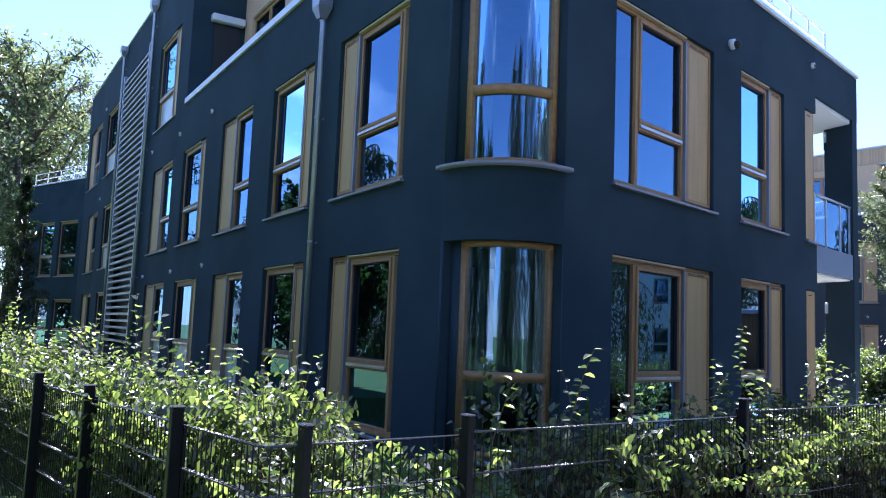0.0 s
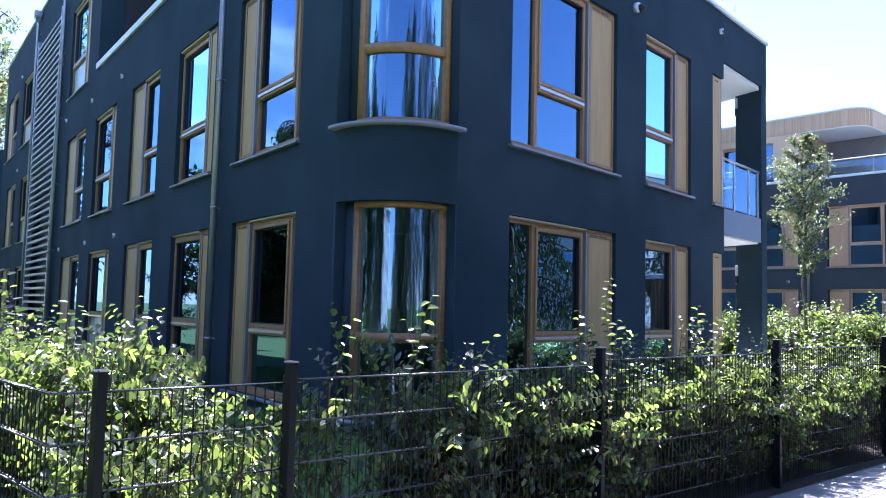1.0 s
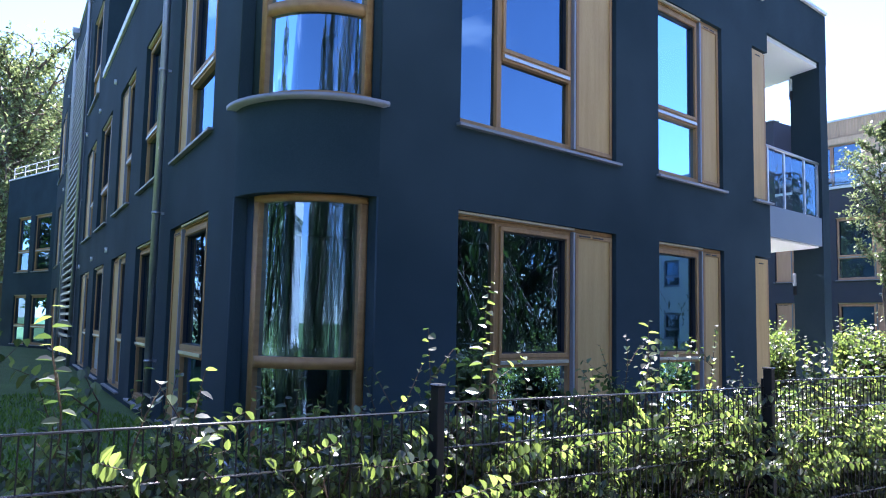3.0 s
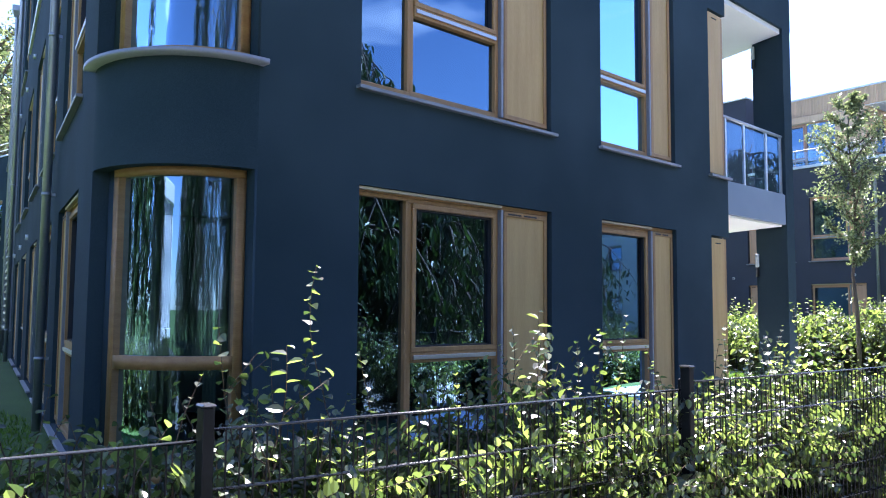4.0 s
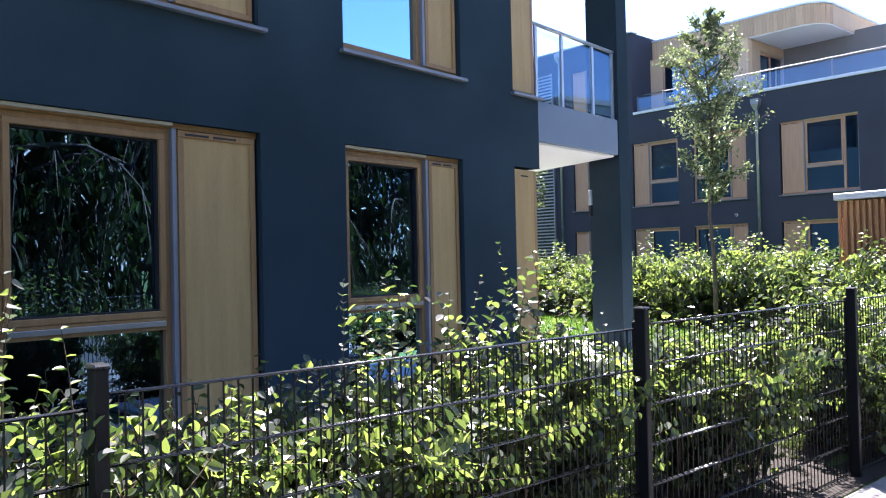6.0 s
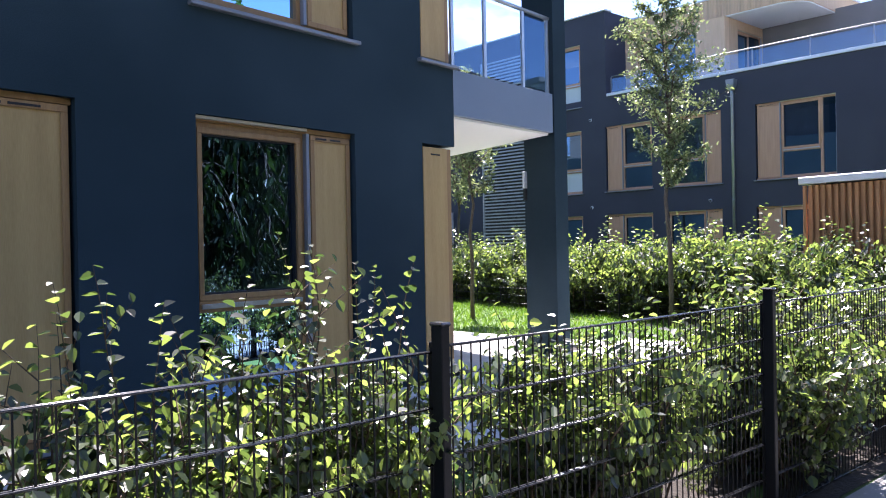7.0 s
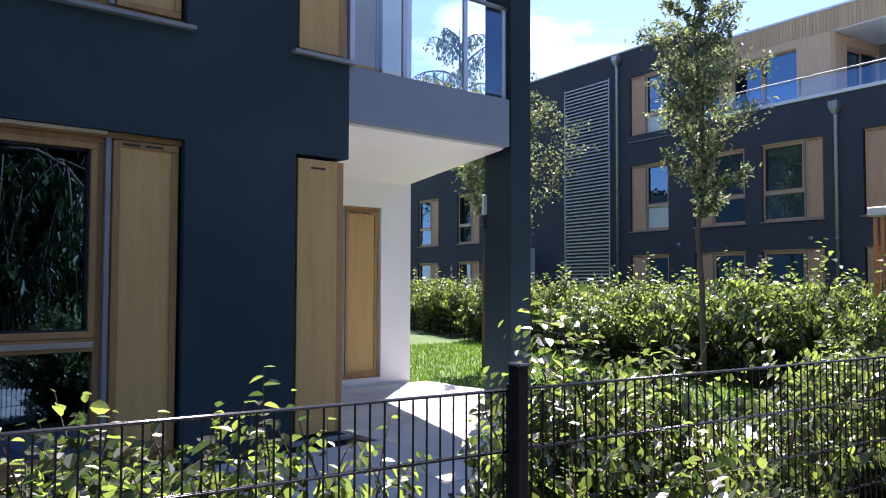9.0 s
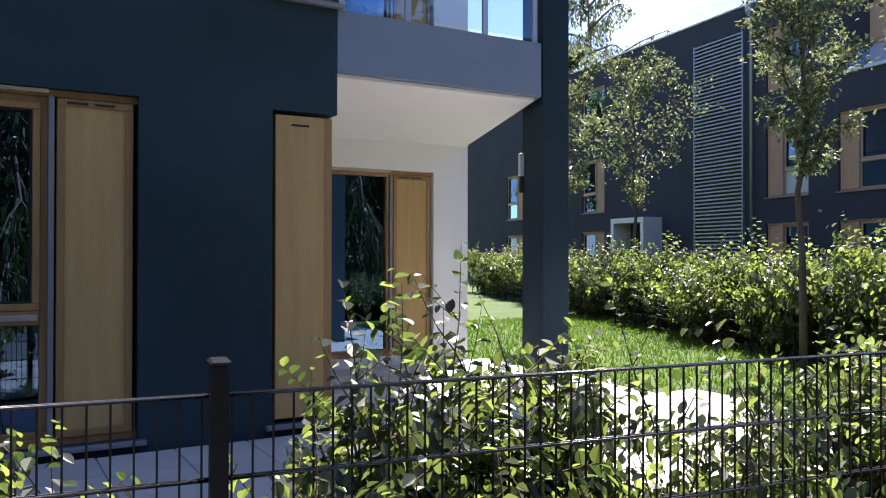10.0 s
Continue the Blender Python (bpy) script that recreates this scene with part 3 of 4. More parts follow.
# louvred stair window
lou = thing("louvre_screen", SOUTH, "tall screen of pale horizontal metal louvres on the stairwell", "louvre")
boxes("frame", ZINC, lou, ((-20.6, 0.9, -0.05), (-20.5, 10.1, 0.12)), ((-16.45, 0.9, -0.05), (-16.35, 10.1, 0.12)))
z = 1.0
slat_bm = bmesh.new()
box(slat_bm, (-20.5, -0.02, -0.02), (-16.45, 0.055, 0.10), 0.006)
slat_me = mesh_of("slat", slat_bm, SILL)
while z < 10.0:
    s = new("slat", slat_me)
    s.parent = lou
    s.location = (0, z, 0)
    z += 0.21
boxes("backing", BLACK, lou, ((-20.6, 0.9, -0.3), (-16.35, 10.1, -0.25)), bevel=0)

# lower wing beyond the stairs
WING = face_matrix(far.x, far.y, 0.993, 0.12)
wh = [(-1.95, -0.35, SILL2, 6.0), (-3.7, -2.4, SILL2, 6.0), (-1.95, -0.35, SILL1, 2.5), (-3.7, -2.4, SILL1, 2.5)]
for a, b, z0, z1 in wh:
    window(WING, a, b, z0, z1, [("case", 1.0)])
wall("wall_wing", WING, -5.0, 0.0, -0.3, 7.8, wh, 0.36)
coping(WING, -5.0, 0.0, 7.8)
roof_rail(WING, -4.9, -0.2, 7.86, 5)
boxes("wall_wing_end", PLASTER, None, ((-5.0, -0.3, -6.0), (-4.7, 7.8, -0.36)), bevel=0, m=WING)
tagged(bpy.data.objects["wall_wing_end"], "dark rendered end wall of the wing", "wall", kind="structure")
boxes("roof_wing", ROOF, None, ((-4.7, 7.3, -6.0), (0, 7.5, -0.36)), bevel=0, m=WING)
tagged(bpy.data.objects["roof_wing"], "flat roof of the wing", "roof", kind="structure")


# small round vents and lamps on the walls
def wall_vent(m, u, z):
    v = thing("wall_vent", m @ pose(u, z, 0), "small pale round air vent on the wall", "vent", "air vents of the facade")
    bm = bmesh.new()
    tube(bm, [(0, 0, -0.01), (0, 0, 0.05)], [0.055, 0.05], 14)
    part("hood", bm, COPING, v)
    bm = bmesh.new()
    tube(bm, [(0, -0.01, 0.048), (0, -0.01, 0.056)], [0.034, 0.034], 12)
    part("opening", bm, BLACK, v)


for s, z in ((9.05, 6.35), (11.95, 6.4), (15.25, 6.5), (9.0, 2.9), (11.9, 2.9), (15.25, 2.9), (24.8, 9.9), (24.6, 6.3)):
    wall_vent(SOUTH, -s, z)
cam_thing = thing("wall_lamp", EAST @ pose(11.98, 6.14, 0), "round white wall lamp with a dark face", "wall lamp")
bm = bmesh.new()
tube(bm, [(0, 0, 0), (0, 0, 0.07)], [0.08, 0.075], 18)
part("base", bm, COPING, cam_thing)
bm = bmesh.new()
bmesh.ops.create_uvsphere(bm, u_segments=18, v_segments=12, radius=0.066)
part("head", bm, BLACK, cam_thing, "dark glassy lamp head", pose(0.03, -0.01, 0.09))
wall_vent(EAST, 15.3, 6.72)
for z in (1.85, 5.35):
    l_ = thing("column_lamp", face_matrix(EX - 0.3, 17.535, 1, -0.36) @ pose(-0.29, z + 0.50, 0), "small white box lamp on the column", "wall lamp", "column lamps")
    boxes("body", COPING, l_, ((-0.02, 0, 0), (0.03, 0.22, 0.05)), bevel=0.008)
    boxes("shade", BLACK, l_, ((-0.02, -0.16, 0), (0.03, -0.002, 0.045)), bevel=0.008)


# ---- second house across the lawn ----
B2X, B2Y = -16.4, 35.6
B2 = face_matrix(B2X, B2Y, 0.991, -0.134)
WOOD2 = surface("second_house_larch", (0.44, 0.24, 0.145), (0.55, 0.325, 0.205), 2.0, 0.6, 24.0, 0.2, stretch=(9, 0.7, 9), per_object=0.06)
b2_windows = []
for z0, z1 in ((0.34, 2.66), (3.5, 5.87), (6.75, 9.1)):
    b2_windows.append((0.2, 1.95, z0, z1, [("shutter", 0.4), ("case", 0.6)]))
for z0, z1 in ((0.34, 2.66), (3.5, 5.87)):
    b2_windows.append((3.05, 5.0, z0, z1, [("shutter", 0.36), ("case", 0.64)]))
    b2_windows.append((5.6, 7.6, z0, z1, [("case", 0.7), ("shutter", 0.3)]))
    b2_windows.append((8.75, 11.2, z0, z1, [("shutter", 0.32), ("case", 0.5), ("side", 0.18)]))
    b2_windows.append((-11.0, -9.2, z0, z1, [("case", 0.6), ("shutter", 0.4)]))
    b2_windows.append((-14.6, -12.7, z0, z1, [("case", 0.6), ("shutter", 0.4)]))
    b2_windows.append((-18.6, -16.7, z0, z1, [("case", 0.6), ("shutter", 0.4)]))
b2_windows.append((-11.0, -9.2, 6.75, 9.1, [("case", 1.0)]))
for a, b, z0, z1, cols in b2_windows:
    window(B2, a, b, z0, z1, cols, frame_mat=WOOD2, panel_mat=WOOD2, frost=a == 0.2, label="window of the second house with a pinkish wooden panel")
wall("wall_second_house", B2, -24.0, 12.2, -0.3, 6.97, [w[:4] for w in b2_windows if w[3] < 7], mat=PLASTER2, label="dark blue-grey rendered wall of the second house")
wall("wall_second_house_top", B2, -24.0, 3.1, 6.97, 10.12, [(a, b, max(z0, 6.97), z1) for a, b, z0, z1, c in b2_windows if z1 > 7], mat=PLASTER2, label="dark rendered top storey of the second house")
# joint between the two storeys hidden by the wall above
boxes("wall_second_house_side", PLASTER2, None, ((2.75, 7.0, -4.0), (3.1, 10.12, -0.36)), bevel=0, m=B2)
tagged(bpy.data.objects["wall_second_house_side"], "dark rendered end wall of the top storey", "wall", kind="structure")
coping(B2, -24.0, 3.15, 10.12)
coping(B2, 3.15, 12.2, 6.97, h=0.10)
# rounded end
bm = bmesh.new()
R2 = 3.0


def end_ring(bm, r0, r1, z0, z1, a0=90, a1=0):
    cols = []
    for i in range(17):
        a = radians(a0 + (a1 - a0) * i / 16)
        cols.append([bm.verts.new((12.2 + r * math.cos(a), z, -R2 + r * math.sin(a))) for r, z in ((r0, z0), (r1, z0), (r1, z1), (r0, z1))])
    for c, d in zip(cols, cols[1:]):
        for k in range(4):
            bm.faces.new((c[k], c[(k + 1) % 4], d[(k + 1) % 4], d[k])).smooth = False
    bm.faces.new(cols[0])
    bm.faces.new(cols[-1][::-1])


end_ring(bm, R2 - 0.36, R2, -0.3, 6.97)
tagged(part("wall_second_house_round", bm, PLASTER2, m=B2), "rounded dark rendered end of the second house", "wall", kind="structure")
bm = bmesh.new()
end_ring(bm, R2 - 0.4, R2 + 0.05, 6.97, 7.07)
tagged(part("trim_coping", bm, COPING, m=B2), "pale metal roof-edge coping", "coping", kind="structure")
boxes("wall_second_house_back", PLASTER, None, ((-24, -0.3, -12), (15.2, 7.0, -11.6)), ((14.85, -0.3, -11.6), (15.2, 6.97, -3.0)), ((-24.0, -0.3, -11.6), (-23.7, 10.1, -0.36)), bevel=0, m=B2)
tagged(bpy.data.objects["wall_second_house_back"], "dark rendered rear wall of the second house", "wall", kind="structure")
boxes("roof_second_house", ROOF, None, ((-23.7, 6.2, -11.6), (14.8, 6.55, -0.37)), bevel=0, m=B2)
tagged(bpy.data.objects["roof_second_house"], "flat roof terrace of the second house", "roof", kind="structure")
boxes("roof_second_house_high", ROOF, None, ((-23.7, 9.7, -9.0), (2.75, 10.0, -0.37)), bevel=0, m=B2)
tagged(bpy.data.objects["roof_second_house_high"], "flat high roof of the second house", "roof", kind="structure")
boxes("wall_second_house_inner", ROOM, None, ((-23.7, -0.2, -4.2), (14.8, 9.4, -4.0)), bevel=0, m=B2)
tagged(bpy.data.objects["wall_second_house_inner"], "inner wall of the second house", "wall", kind="structure")

# larch-clad penthouse with a wide rounded roof
PENT = B2 @ pose(0, 0, -1.5)
PWALL = B2 @ pose(0, 0, -1.27)
ph = [(3.6, 6.0, 6.75, 9.0)]
wall("wall_penthouse", PWALL, 3.1, 7.1, 6.5, 9.25, ph, 0.3, CLAD, "larch-clad wall of the penthouse")
PSIDE = B2 @ pose(7.1, 0, -1.27) @ Matrix.Rotation(math.pi / 2, 4, "Y")
wall("wall_penthouse_side", PSIDE, 0.304, 6.6, 6.5, 9.25, [(0.9, 2.7, 6.75, 8.95), (3.1, 4.3, 6.75, 8.95)], 0.3, CLAD, "larch-clad return wall of the penthouse")
window(PSIDE, 0.9, 2.7, 6.75, 8.95, [("case", 0.5), ("side", 0.5)], sill=False, frame_mat=WOOD2, panel_mat=WOOD2)
window(PSIDE, 3.1, 4.3, 6.75, 8.95, [("case", 1.0)], sill=False, frame_mat=WOOD2, panel_mat=WOOD2)
window(PWALL, 3.6, 6.0, 6.75, 9.0, [("case", 0.5), ("side", 0.5)], sill=False, frame_mat=WOOD2, panel_mat=WOOD2)
pts = [(3.1, -8.2), (3.1, 0.06), (8.85, 0.06)] + [(8.85 + 0.8 * math.sin(radians(a)), -0.74 + 0.8 * math.cos(radians(a))) for a in range(10, 91, 10)] + [(9.65, -8.2)]


def roof_layer(name, z0, z1, grow, mat, label, category):
    bm = bmesh.new()
    P_ = [(u + grow * (u > 8.85), w + grow * (w > -1.0)) for u, w in pts]
    lo, hi = [bm.verts.new((u, z0, w)) for u, w in P_], [bm.verts.new((u, z1, w)) for u, w in P_]
    bm.faces.new(hi)
    bm.faces.new(lo[::-1])
    for i in range(len(P_)):
        j = (i + 1) % len(P_)
        bm.faces.new((lo[i], lo[j], hi[j], hi[i]))
    tagged(part(name, bm, mat, m=PENT), label, category, kind="structure")


roof_layer("roof_penthouse", 9.30, 9.96, 0.0, CLAD, "larch-clad fascia of the wide penthouse roof", "roof")
roof_layer("roof_penthouse_soffit", 9.26, 9.297, -0.02, WHITE, "white underside of the penthouse roof", "soffit")
roof_layer("trim_coping", 9.964, 10.03, 0.04, COPING, "pale metal roof-edge coping", "coping")
# upright boards on the fascia
bm = bmesh.new()
box(bm, (-0.035, 9.31, 0), (0.035, 9.95, 0.02), 0.003)
me = mesh_of("board", bm, CLAD)
fas = thing("fascia_boards", PENT, "upright larch boards along the penthouse roof edge", "cladding")
for i in range(61):
    o = new("board", me)
    o.parent = fas
    if i < 49:
        o.matrix_basis = Matrix.Translation((3.2 + i * 0.115, 0, 0.06))
    else:
        an = radians((i - 48) * 7.2)
        o.matrix_basis = Matrix.Translation((8.85 + 0.8 * math.sin(an), 0, -0.74 + 0.8 * math.cos(an))) @ Matrix.Rotation(an, 4, "Y")
# terrace rail of glass
r2 = thing("terrace_rail", B2, "glass terrace rail with a thin metal handrail on the second house", "railing")
path = [(3.2, -0.2), (5.0, -0.2), (6.8, -0.2), (8.6, -0.2), (10.4, -0.2), (12.2, -0.2)] + [(12.2 + 2.8 * math.sin(radians(a)), -3.0 + 2.8 * math.cos(radians(a))) for a in (25, 50, 75, 90)]
bm = bmesh.new()
tube(bm, [(u, 7.70, w) for u, w in path], 0.022, 8)
part("handrail", bm, SILL, r2)
for u, w in path:
    boxes("post", SILL, r2, ((u - 0.02, 6.7, w - 0.02), (u + 0.02, 7.68, w + 0.02)))
for (u, w), (u2, w2) in zip(path, path[1:]):
    bm = bmesh.new()
    bm.faces.new([bm.verts.new(c) for c in ((u, 6.95, w), (u2, 6.95, w2), (u2, 7.62, w2), (u, 7.62, w))])
    part("pane", bm, RAIL_GLASS, r2).visible_shadow = False
downpipe(B2, 8.05, 6.75)
downpipe(B2, -0.35, 10.02)
lou2 = thing("louvre_screen", B2, "tall screen of pale horizontal metal louvres on the second house", "louvre")
boxes("frame", ZINC, lou2, ((-3.25, 0.3, 0), (-3.2, 9.3, 0.10)), ((-0.8, 0.3, 0), (-0.75, 9.3, 0.10)))
boxes("backing", BLACK, lou2, ((-3.2, 0.3, 0.002), (-0.8, 9.3, 0.02)), bevel=0)
bm = bmesh.new()
box(bm, (-3.2, -0.01, 0.03), (-0.8, 0.045, 0.10), 0.004)
me = mesh_of("slat", bm, ZINC)
for i in range(67):
    s = new("slat", me)
    s.parent = lou2
    s.location = (0, 0.36 + i * 0.134, 0)
porch = thing("porch_frame", B2, "pale framed entrance porch of the second house", "porch")
boxes("frame", COPING, porch, ((-7.4, 0.1, 0), (-7.2, 2.9, 0.9)), ((-5.4, 0.1, 0), (-5.2, 2.9, 0.9)), ((-7.4, 2.9, 0), (-5.2, 3.1, 0.9)))
boxes("door", BLACK, porch, ((-7.2, 0.1, 0.004), (-5.4, 2.9, 0.05)))
for u, z in ((2.4, 2.95), (7.2, 2.95), (-0.4, 6.2), (2.4, 6.2)):
    wall_vent(B2, u, z)

# ---- slatted shed ----
shed = thing("slatted_shed", pose(-3.06, 22.9, 0, 0, 0, -14), "slatted wooden bin shed with a pale metal roof edge", "shed")
boxes("body", SLATWOOD, shed, ((0.06, 0.06, 0.0), (3.2, 2.6, 2.5)), bevel=0)
boxes("roof_edge", COPING, shed, ((-0.05, -0.05, 2.52), (3.3, 2.7, 2.64)), bevel=0.01, label="pale metal roof edge")
bm = bmesh.new()
box(bm, (0, 0, 0.05), (0.055, 0.045, 2.5), 0.005)
me = mesh_of("slat", bm, SLATWOOD)
for i in range(30):
    s = new("slat", me)
    s.parent = shed
    s.location = (i * 0.108, 0.0, 0)
for i in range(1, 22):
    s = new("slat", me)
    s.parent = shed
    s.location = (0.0, 0.05 + i * 0.108, 0)

# ---- ground ----
def smooth_ramp(v, a, b):
    t = min(1, max(0, (v - a) / (b - a)))
    return t * t * (3 - 2 * t)


FX, FY, FDX, FDY = -1.60, 6.00, 0.1284, 0.9917


def fence_at(s, off=0.0):
    """A place along the fence; off: metres towards the house."""
    return Vector((FX + FDX * s - FDY * off, FY + FDY * s + FDX * off, 0))


def ground_z(x, y):
    off = (FX - x) * FDY + (y - FY) * FDX
    return 0.02 + 0.18 * smooth_ramp(off, 0.1, 1.2) - 0.10 * smooth_ramp(-off, 1.95, 2.0)


bm = bmesh.new()
xs = [-900, -300, -100, -60, -45, -34] + [-30 + i * 0.5 for i in range(81)] + [12, 16, 24, 40, 100, 300, 900]
ys = [-900, -300, -100, -40, -20] + [-10 + i * 1.0 for i in range(51)] + [45, 55, 80, 160, 400, 900]
grid = [[bm.verts.new((x, y, ground_z(x, y) if -12 < y < 45 and -40 < x < 15 else (0.2 if x < -2 else -0.08))) for y in ys] for x in xs]
for i in range(len(xs) - 1):
    for j in range(len(ys) - 1):
        bm.faces.new((grid[i][j], grid[i + 1][j], grid[i + 1][j + 1], grid[i][j + 1])).smooth = True
tagged(part("ground", bm, GRASS_SOIL), "mown green lawn round the houses", "lawn", kind="structure")
# soil bed under the hedge
bm = bmesh.new()
for s0, s1 in ((-3.5, 24.0),):
    a, b, c, d = fence_at(s0, -0.15), fence_at(s1, -0.15), fence_at(s1, 0.95), fence_at(s0, 0.95)
    n_ = 60
    rows = []
    for i in range(n_ + 1):
        k = i / n_
        rows.append([bm.verts.new((p.x, p.y, ground_z(p.x, p.y) + 0.012 + 0.012 * noise.noise(p * 3))) for p in (a.lerp(b, k).lerp(d.lerp(c, k), j / 6) for j in range(7))])
    for r, q in zip(rows, rows[1:]):
        for j in range(6):
            bm.faces.new((r[j], q[j], q[j + 1], r[j + 1]))
tagged(part("planting_bed", bm, SOIL), "dark bare soil bed under the hedge", "soil", kind="structure")
bm = bmesh.new()
box(bm, (3.4, -60, -0.09), (9.0, 90, -0.072))
tagged(part("road", bm, ASPHALT), "grey asphalt street", "road", kind="structure")


def blades(name, x0, x1, y0, y1, n_, h, keep, label):
    r = np.random.default_rng(21)
    X, Y = r.uniform(x0, x1, n_), r.uniform(y0, y1, n_)
    ok = np.array([keep(x, y) for x, y in zip(X, Y)])
    X, Y = X[ok], Y[ok]
    Z = np.array([ground_z(x, y) for x, y in zip(X, Y)])
    A, H = r.uniform(0, math.tau, len(X)), r.uniform(0.5, 1.2, len(X)) * h
    P = np.stack([X, Y, Z], 1)
    S = np.stack([np.cos(A), np.sin(A), 0 * A], 1) * 0.012
    T = np.stack([r.normal(0, 0.3, len(X)) * H, r.normal(0, 0.3, len(X)) * H, H], 1)
    V = np.stack([P - S, P + S, P + T], 1).reshape(-1, 3)
    me = bpy.data.meshes.new(name)
    me.from_pydata(V.tolist(), [], (np.arange(len(X) * 3).reshape(-1, 3)).tolist())
    me.materials.append(GRASS_LEAF)
    return tagged(new(name, me), label, "grass", kind="stuff")


blades("lawn_grass", -13, -1.8, 18.3, 27.5, 30000, 0.07, lambda x, y: y > 19.3 + 0.14 * (x + 2) + 0.1, "short bright green lawn grass")
blades("lawn_grass", -14, -2.5, 3.2, 8.0, 12000, 0.07, lambda x, y: y < 6.7 - 0.25 * (x + 4.4) - 0.1, "short shaded lawn grass by the house")

# ---- fence of double-rod mats ----
rod_bm = bmesh.new()
box(rod_bm, (-0.0025, -0.0025, -0.01), (0.0025, 0.0025, 1.222))
ROD = mesh_of("rod", rod_bm, RODS)


def fence_panel(s0, s1, z, turn=None, base=None):
    """One mat between two posts: seven pairs of cross wires, upright rods between them."""
    L = s1 - s0
    p = base if base else fence_at(s0)
    m = Matrix.Translation((p.x, p.y, z)) @ (turn if turn else Matrix.Rotation(math.atan2(FDY, FDX), 4, "Z"))
    f = thing("fence_mat", m, "dark double-rod steel fence mat", "fence", "fence mats")
    x = 0.035
    while x < L - 0.02:
        r = new("rod", ROD)
        r.parent = f
        r.location = (x, 0, 0)
        x += 0.05
    for k in range(7):
        bm = bmesh.new()
        for w in (-0.008, 0.008):
            tube(bm, [(0.0, w, 0.02 + 0.2 * k), (L, w, 0.02 + 0.2 * k)], 0.0045, 6)
        part("cross_wire", bm, WIRE, f)
    return f


def fence_post(x, y, z, turn):
    p = thing("fence_post", pose(x, y, z, 0, 0, turn), "dark square steel fence post with a flat cap", "post", "fence posts")
    boxes("post", FENCE, p, ((-0.02, -0.03, -0.4), (0.02, 0.03, 1.30)), bevel=0.004)
    boxes("cap", WIRE, p, ((-0.025, -0.036, 1.298), (0.025, 0.036, 1.312)), bevel=0.006)
    bar = boxes("clamp_bar", FENCE, p, ((-0.02, -0.05, 0.02), (0.015, -0.033, 1.24)), bevel=0.003)
    for z_ in (0.25, 0.65, 1.05):
        bm = bmesh.new()
        tube(bm, [(0, -0.048, z_), (0, -0.058, z_)], 0.009, 8)
        part("bolt", bm, ALU, bar)


turn = math.degrees(math.atan2(FDY, FDX))
fence_s = [-3.45, -2.40, 0.0, 2.56, 5.12, 7.64, 10.17, 12.75, 15.3, 17.85, 20.4]


def fence_base(s):
    """The mats step up with the sidewalk."""
    return -0.07 + 0.10 * min(1, max(0, (s + 3.3) / 7))


for a, b in zip(fence_s, fence_s[1:]):
    fence_panel(a, b, fence_base(a))
for a in [-3.28] + fence_s[1:]:
    p = fence_at(a, -0.035)
    fence_post(p.x, p.y, fence_base(a), turn + 180)
# side fence, running back along the house
c0 = fence_at(-3.45)
side_turn = Matrix.Rotation(math.atan2(0.10, -0.995), 4, "Z")
for i in range(6):
    base = Vector((c0.x - 2.45 * i * 0.995, c0.y + 2.45 * i * 0.10, 0))
    fence_panel(0, 2.45, -0.07, side_turn, base)
for d in (0.82, 2.2, 3.4, 4.9, 7.35, 9.8, 12.25):
    fence_post(c0.x - d * 0.995, c0.y + d * 0.10 - 0.035, -0.07, 174)


# ---- planting ----
def leaf_mesh(name, spots, mat, width=0.55, seed=1, fine=False):
    """Folded leaves as one mesh. spots: rows of place, direction, length."""
    rng = np.random.default_rng(seed)
    n_ = len(spots)
    P = np.array([s[0] for s in spots], float)
    D = np.array([s[1] for s in spots], float)
    L = np.array([s[2] for s in spots], float)[:, None]
    D /= np.linalg.norm(D, axis=1)[:, None] + 1e-9
    R = rng.normal(size=(n_, 3))
    R = R * 0.30 + np.array([0.0, 0.0, 1.0])
    S = np.cross(D, R)
    S /= np.linalg.norm(S, axis=1)[:, None] + 1e-9
    N = np.cross(S, D)
    fold = rng.uniform(0.05, 0.35, (n_, 1)) * width * L
    curl = rng.uniform(-0.02, 0.25, (n_, 1)) * L
    w = width * L / 2
    V = np.stack([P, P + D * L * 0.28 + S * w * 0.85 + N * fold, P + D * L * 0.66 + S * w * 0.80 + N * (fold - curl * 0.5), P + D * L - N * curl,
                  P + D * L * 0.66 - S * w * 0.80 + N * (fold - curl * 0.5), P + D * L * 0.28 - S * w * 0.85 + N * fold], axis=1).reshape(-1, 3)
    base = np.arange(n_)[:, None] * 6
    F = np.concatenate([base + np.array([[0, 1, 2, 3]]), base + np.array([[0, 3, 4, 5]])]).tolist()
    if fine:
        def side(k, t, f, c_):
            return P + D * L * t + k * S * w * f + N * (fold * f - curl * c_)
        V = np.stack([P, side(1, 0.12, 0.55, 0.0), side(1, 0.40, 1.0, 0.1), side(1, 0.72, 0.75, 0.5), P + D * L - N * curl,
                      side(-1, 0.72, 0.75, 0.5), side(-1, 0.40, 1.0, 0.1), side(-1, 0.12, 0.55, 0.0)], axis=1).reshape(-1, 3)
        base = np.arange(n_)[:, None] * 8
        F = np.concatenate([base + np.array([[0, 1, 2, 3, 4]]), base + np.array([[0, 4, 5, 6, 7]])]).tolist()
    me = bpy.data.meshes.new(name)
    me.from_pydata(V.tolist(), [], F)
    me.materials.append(mat)
    return me


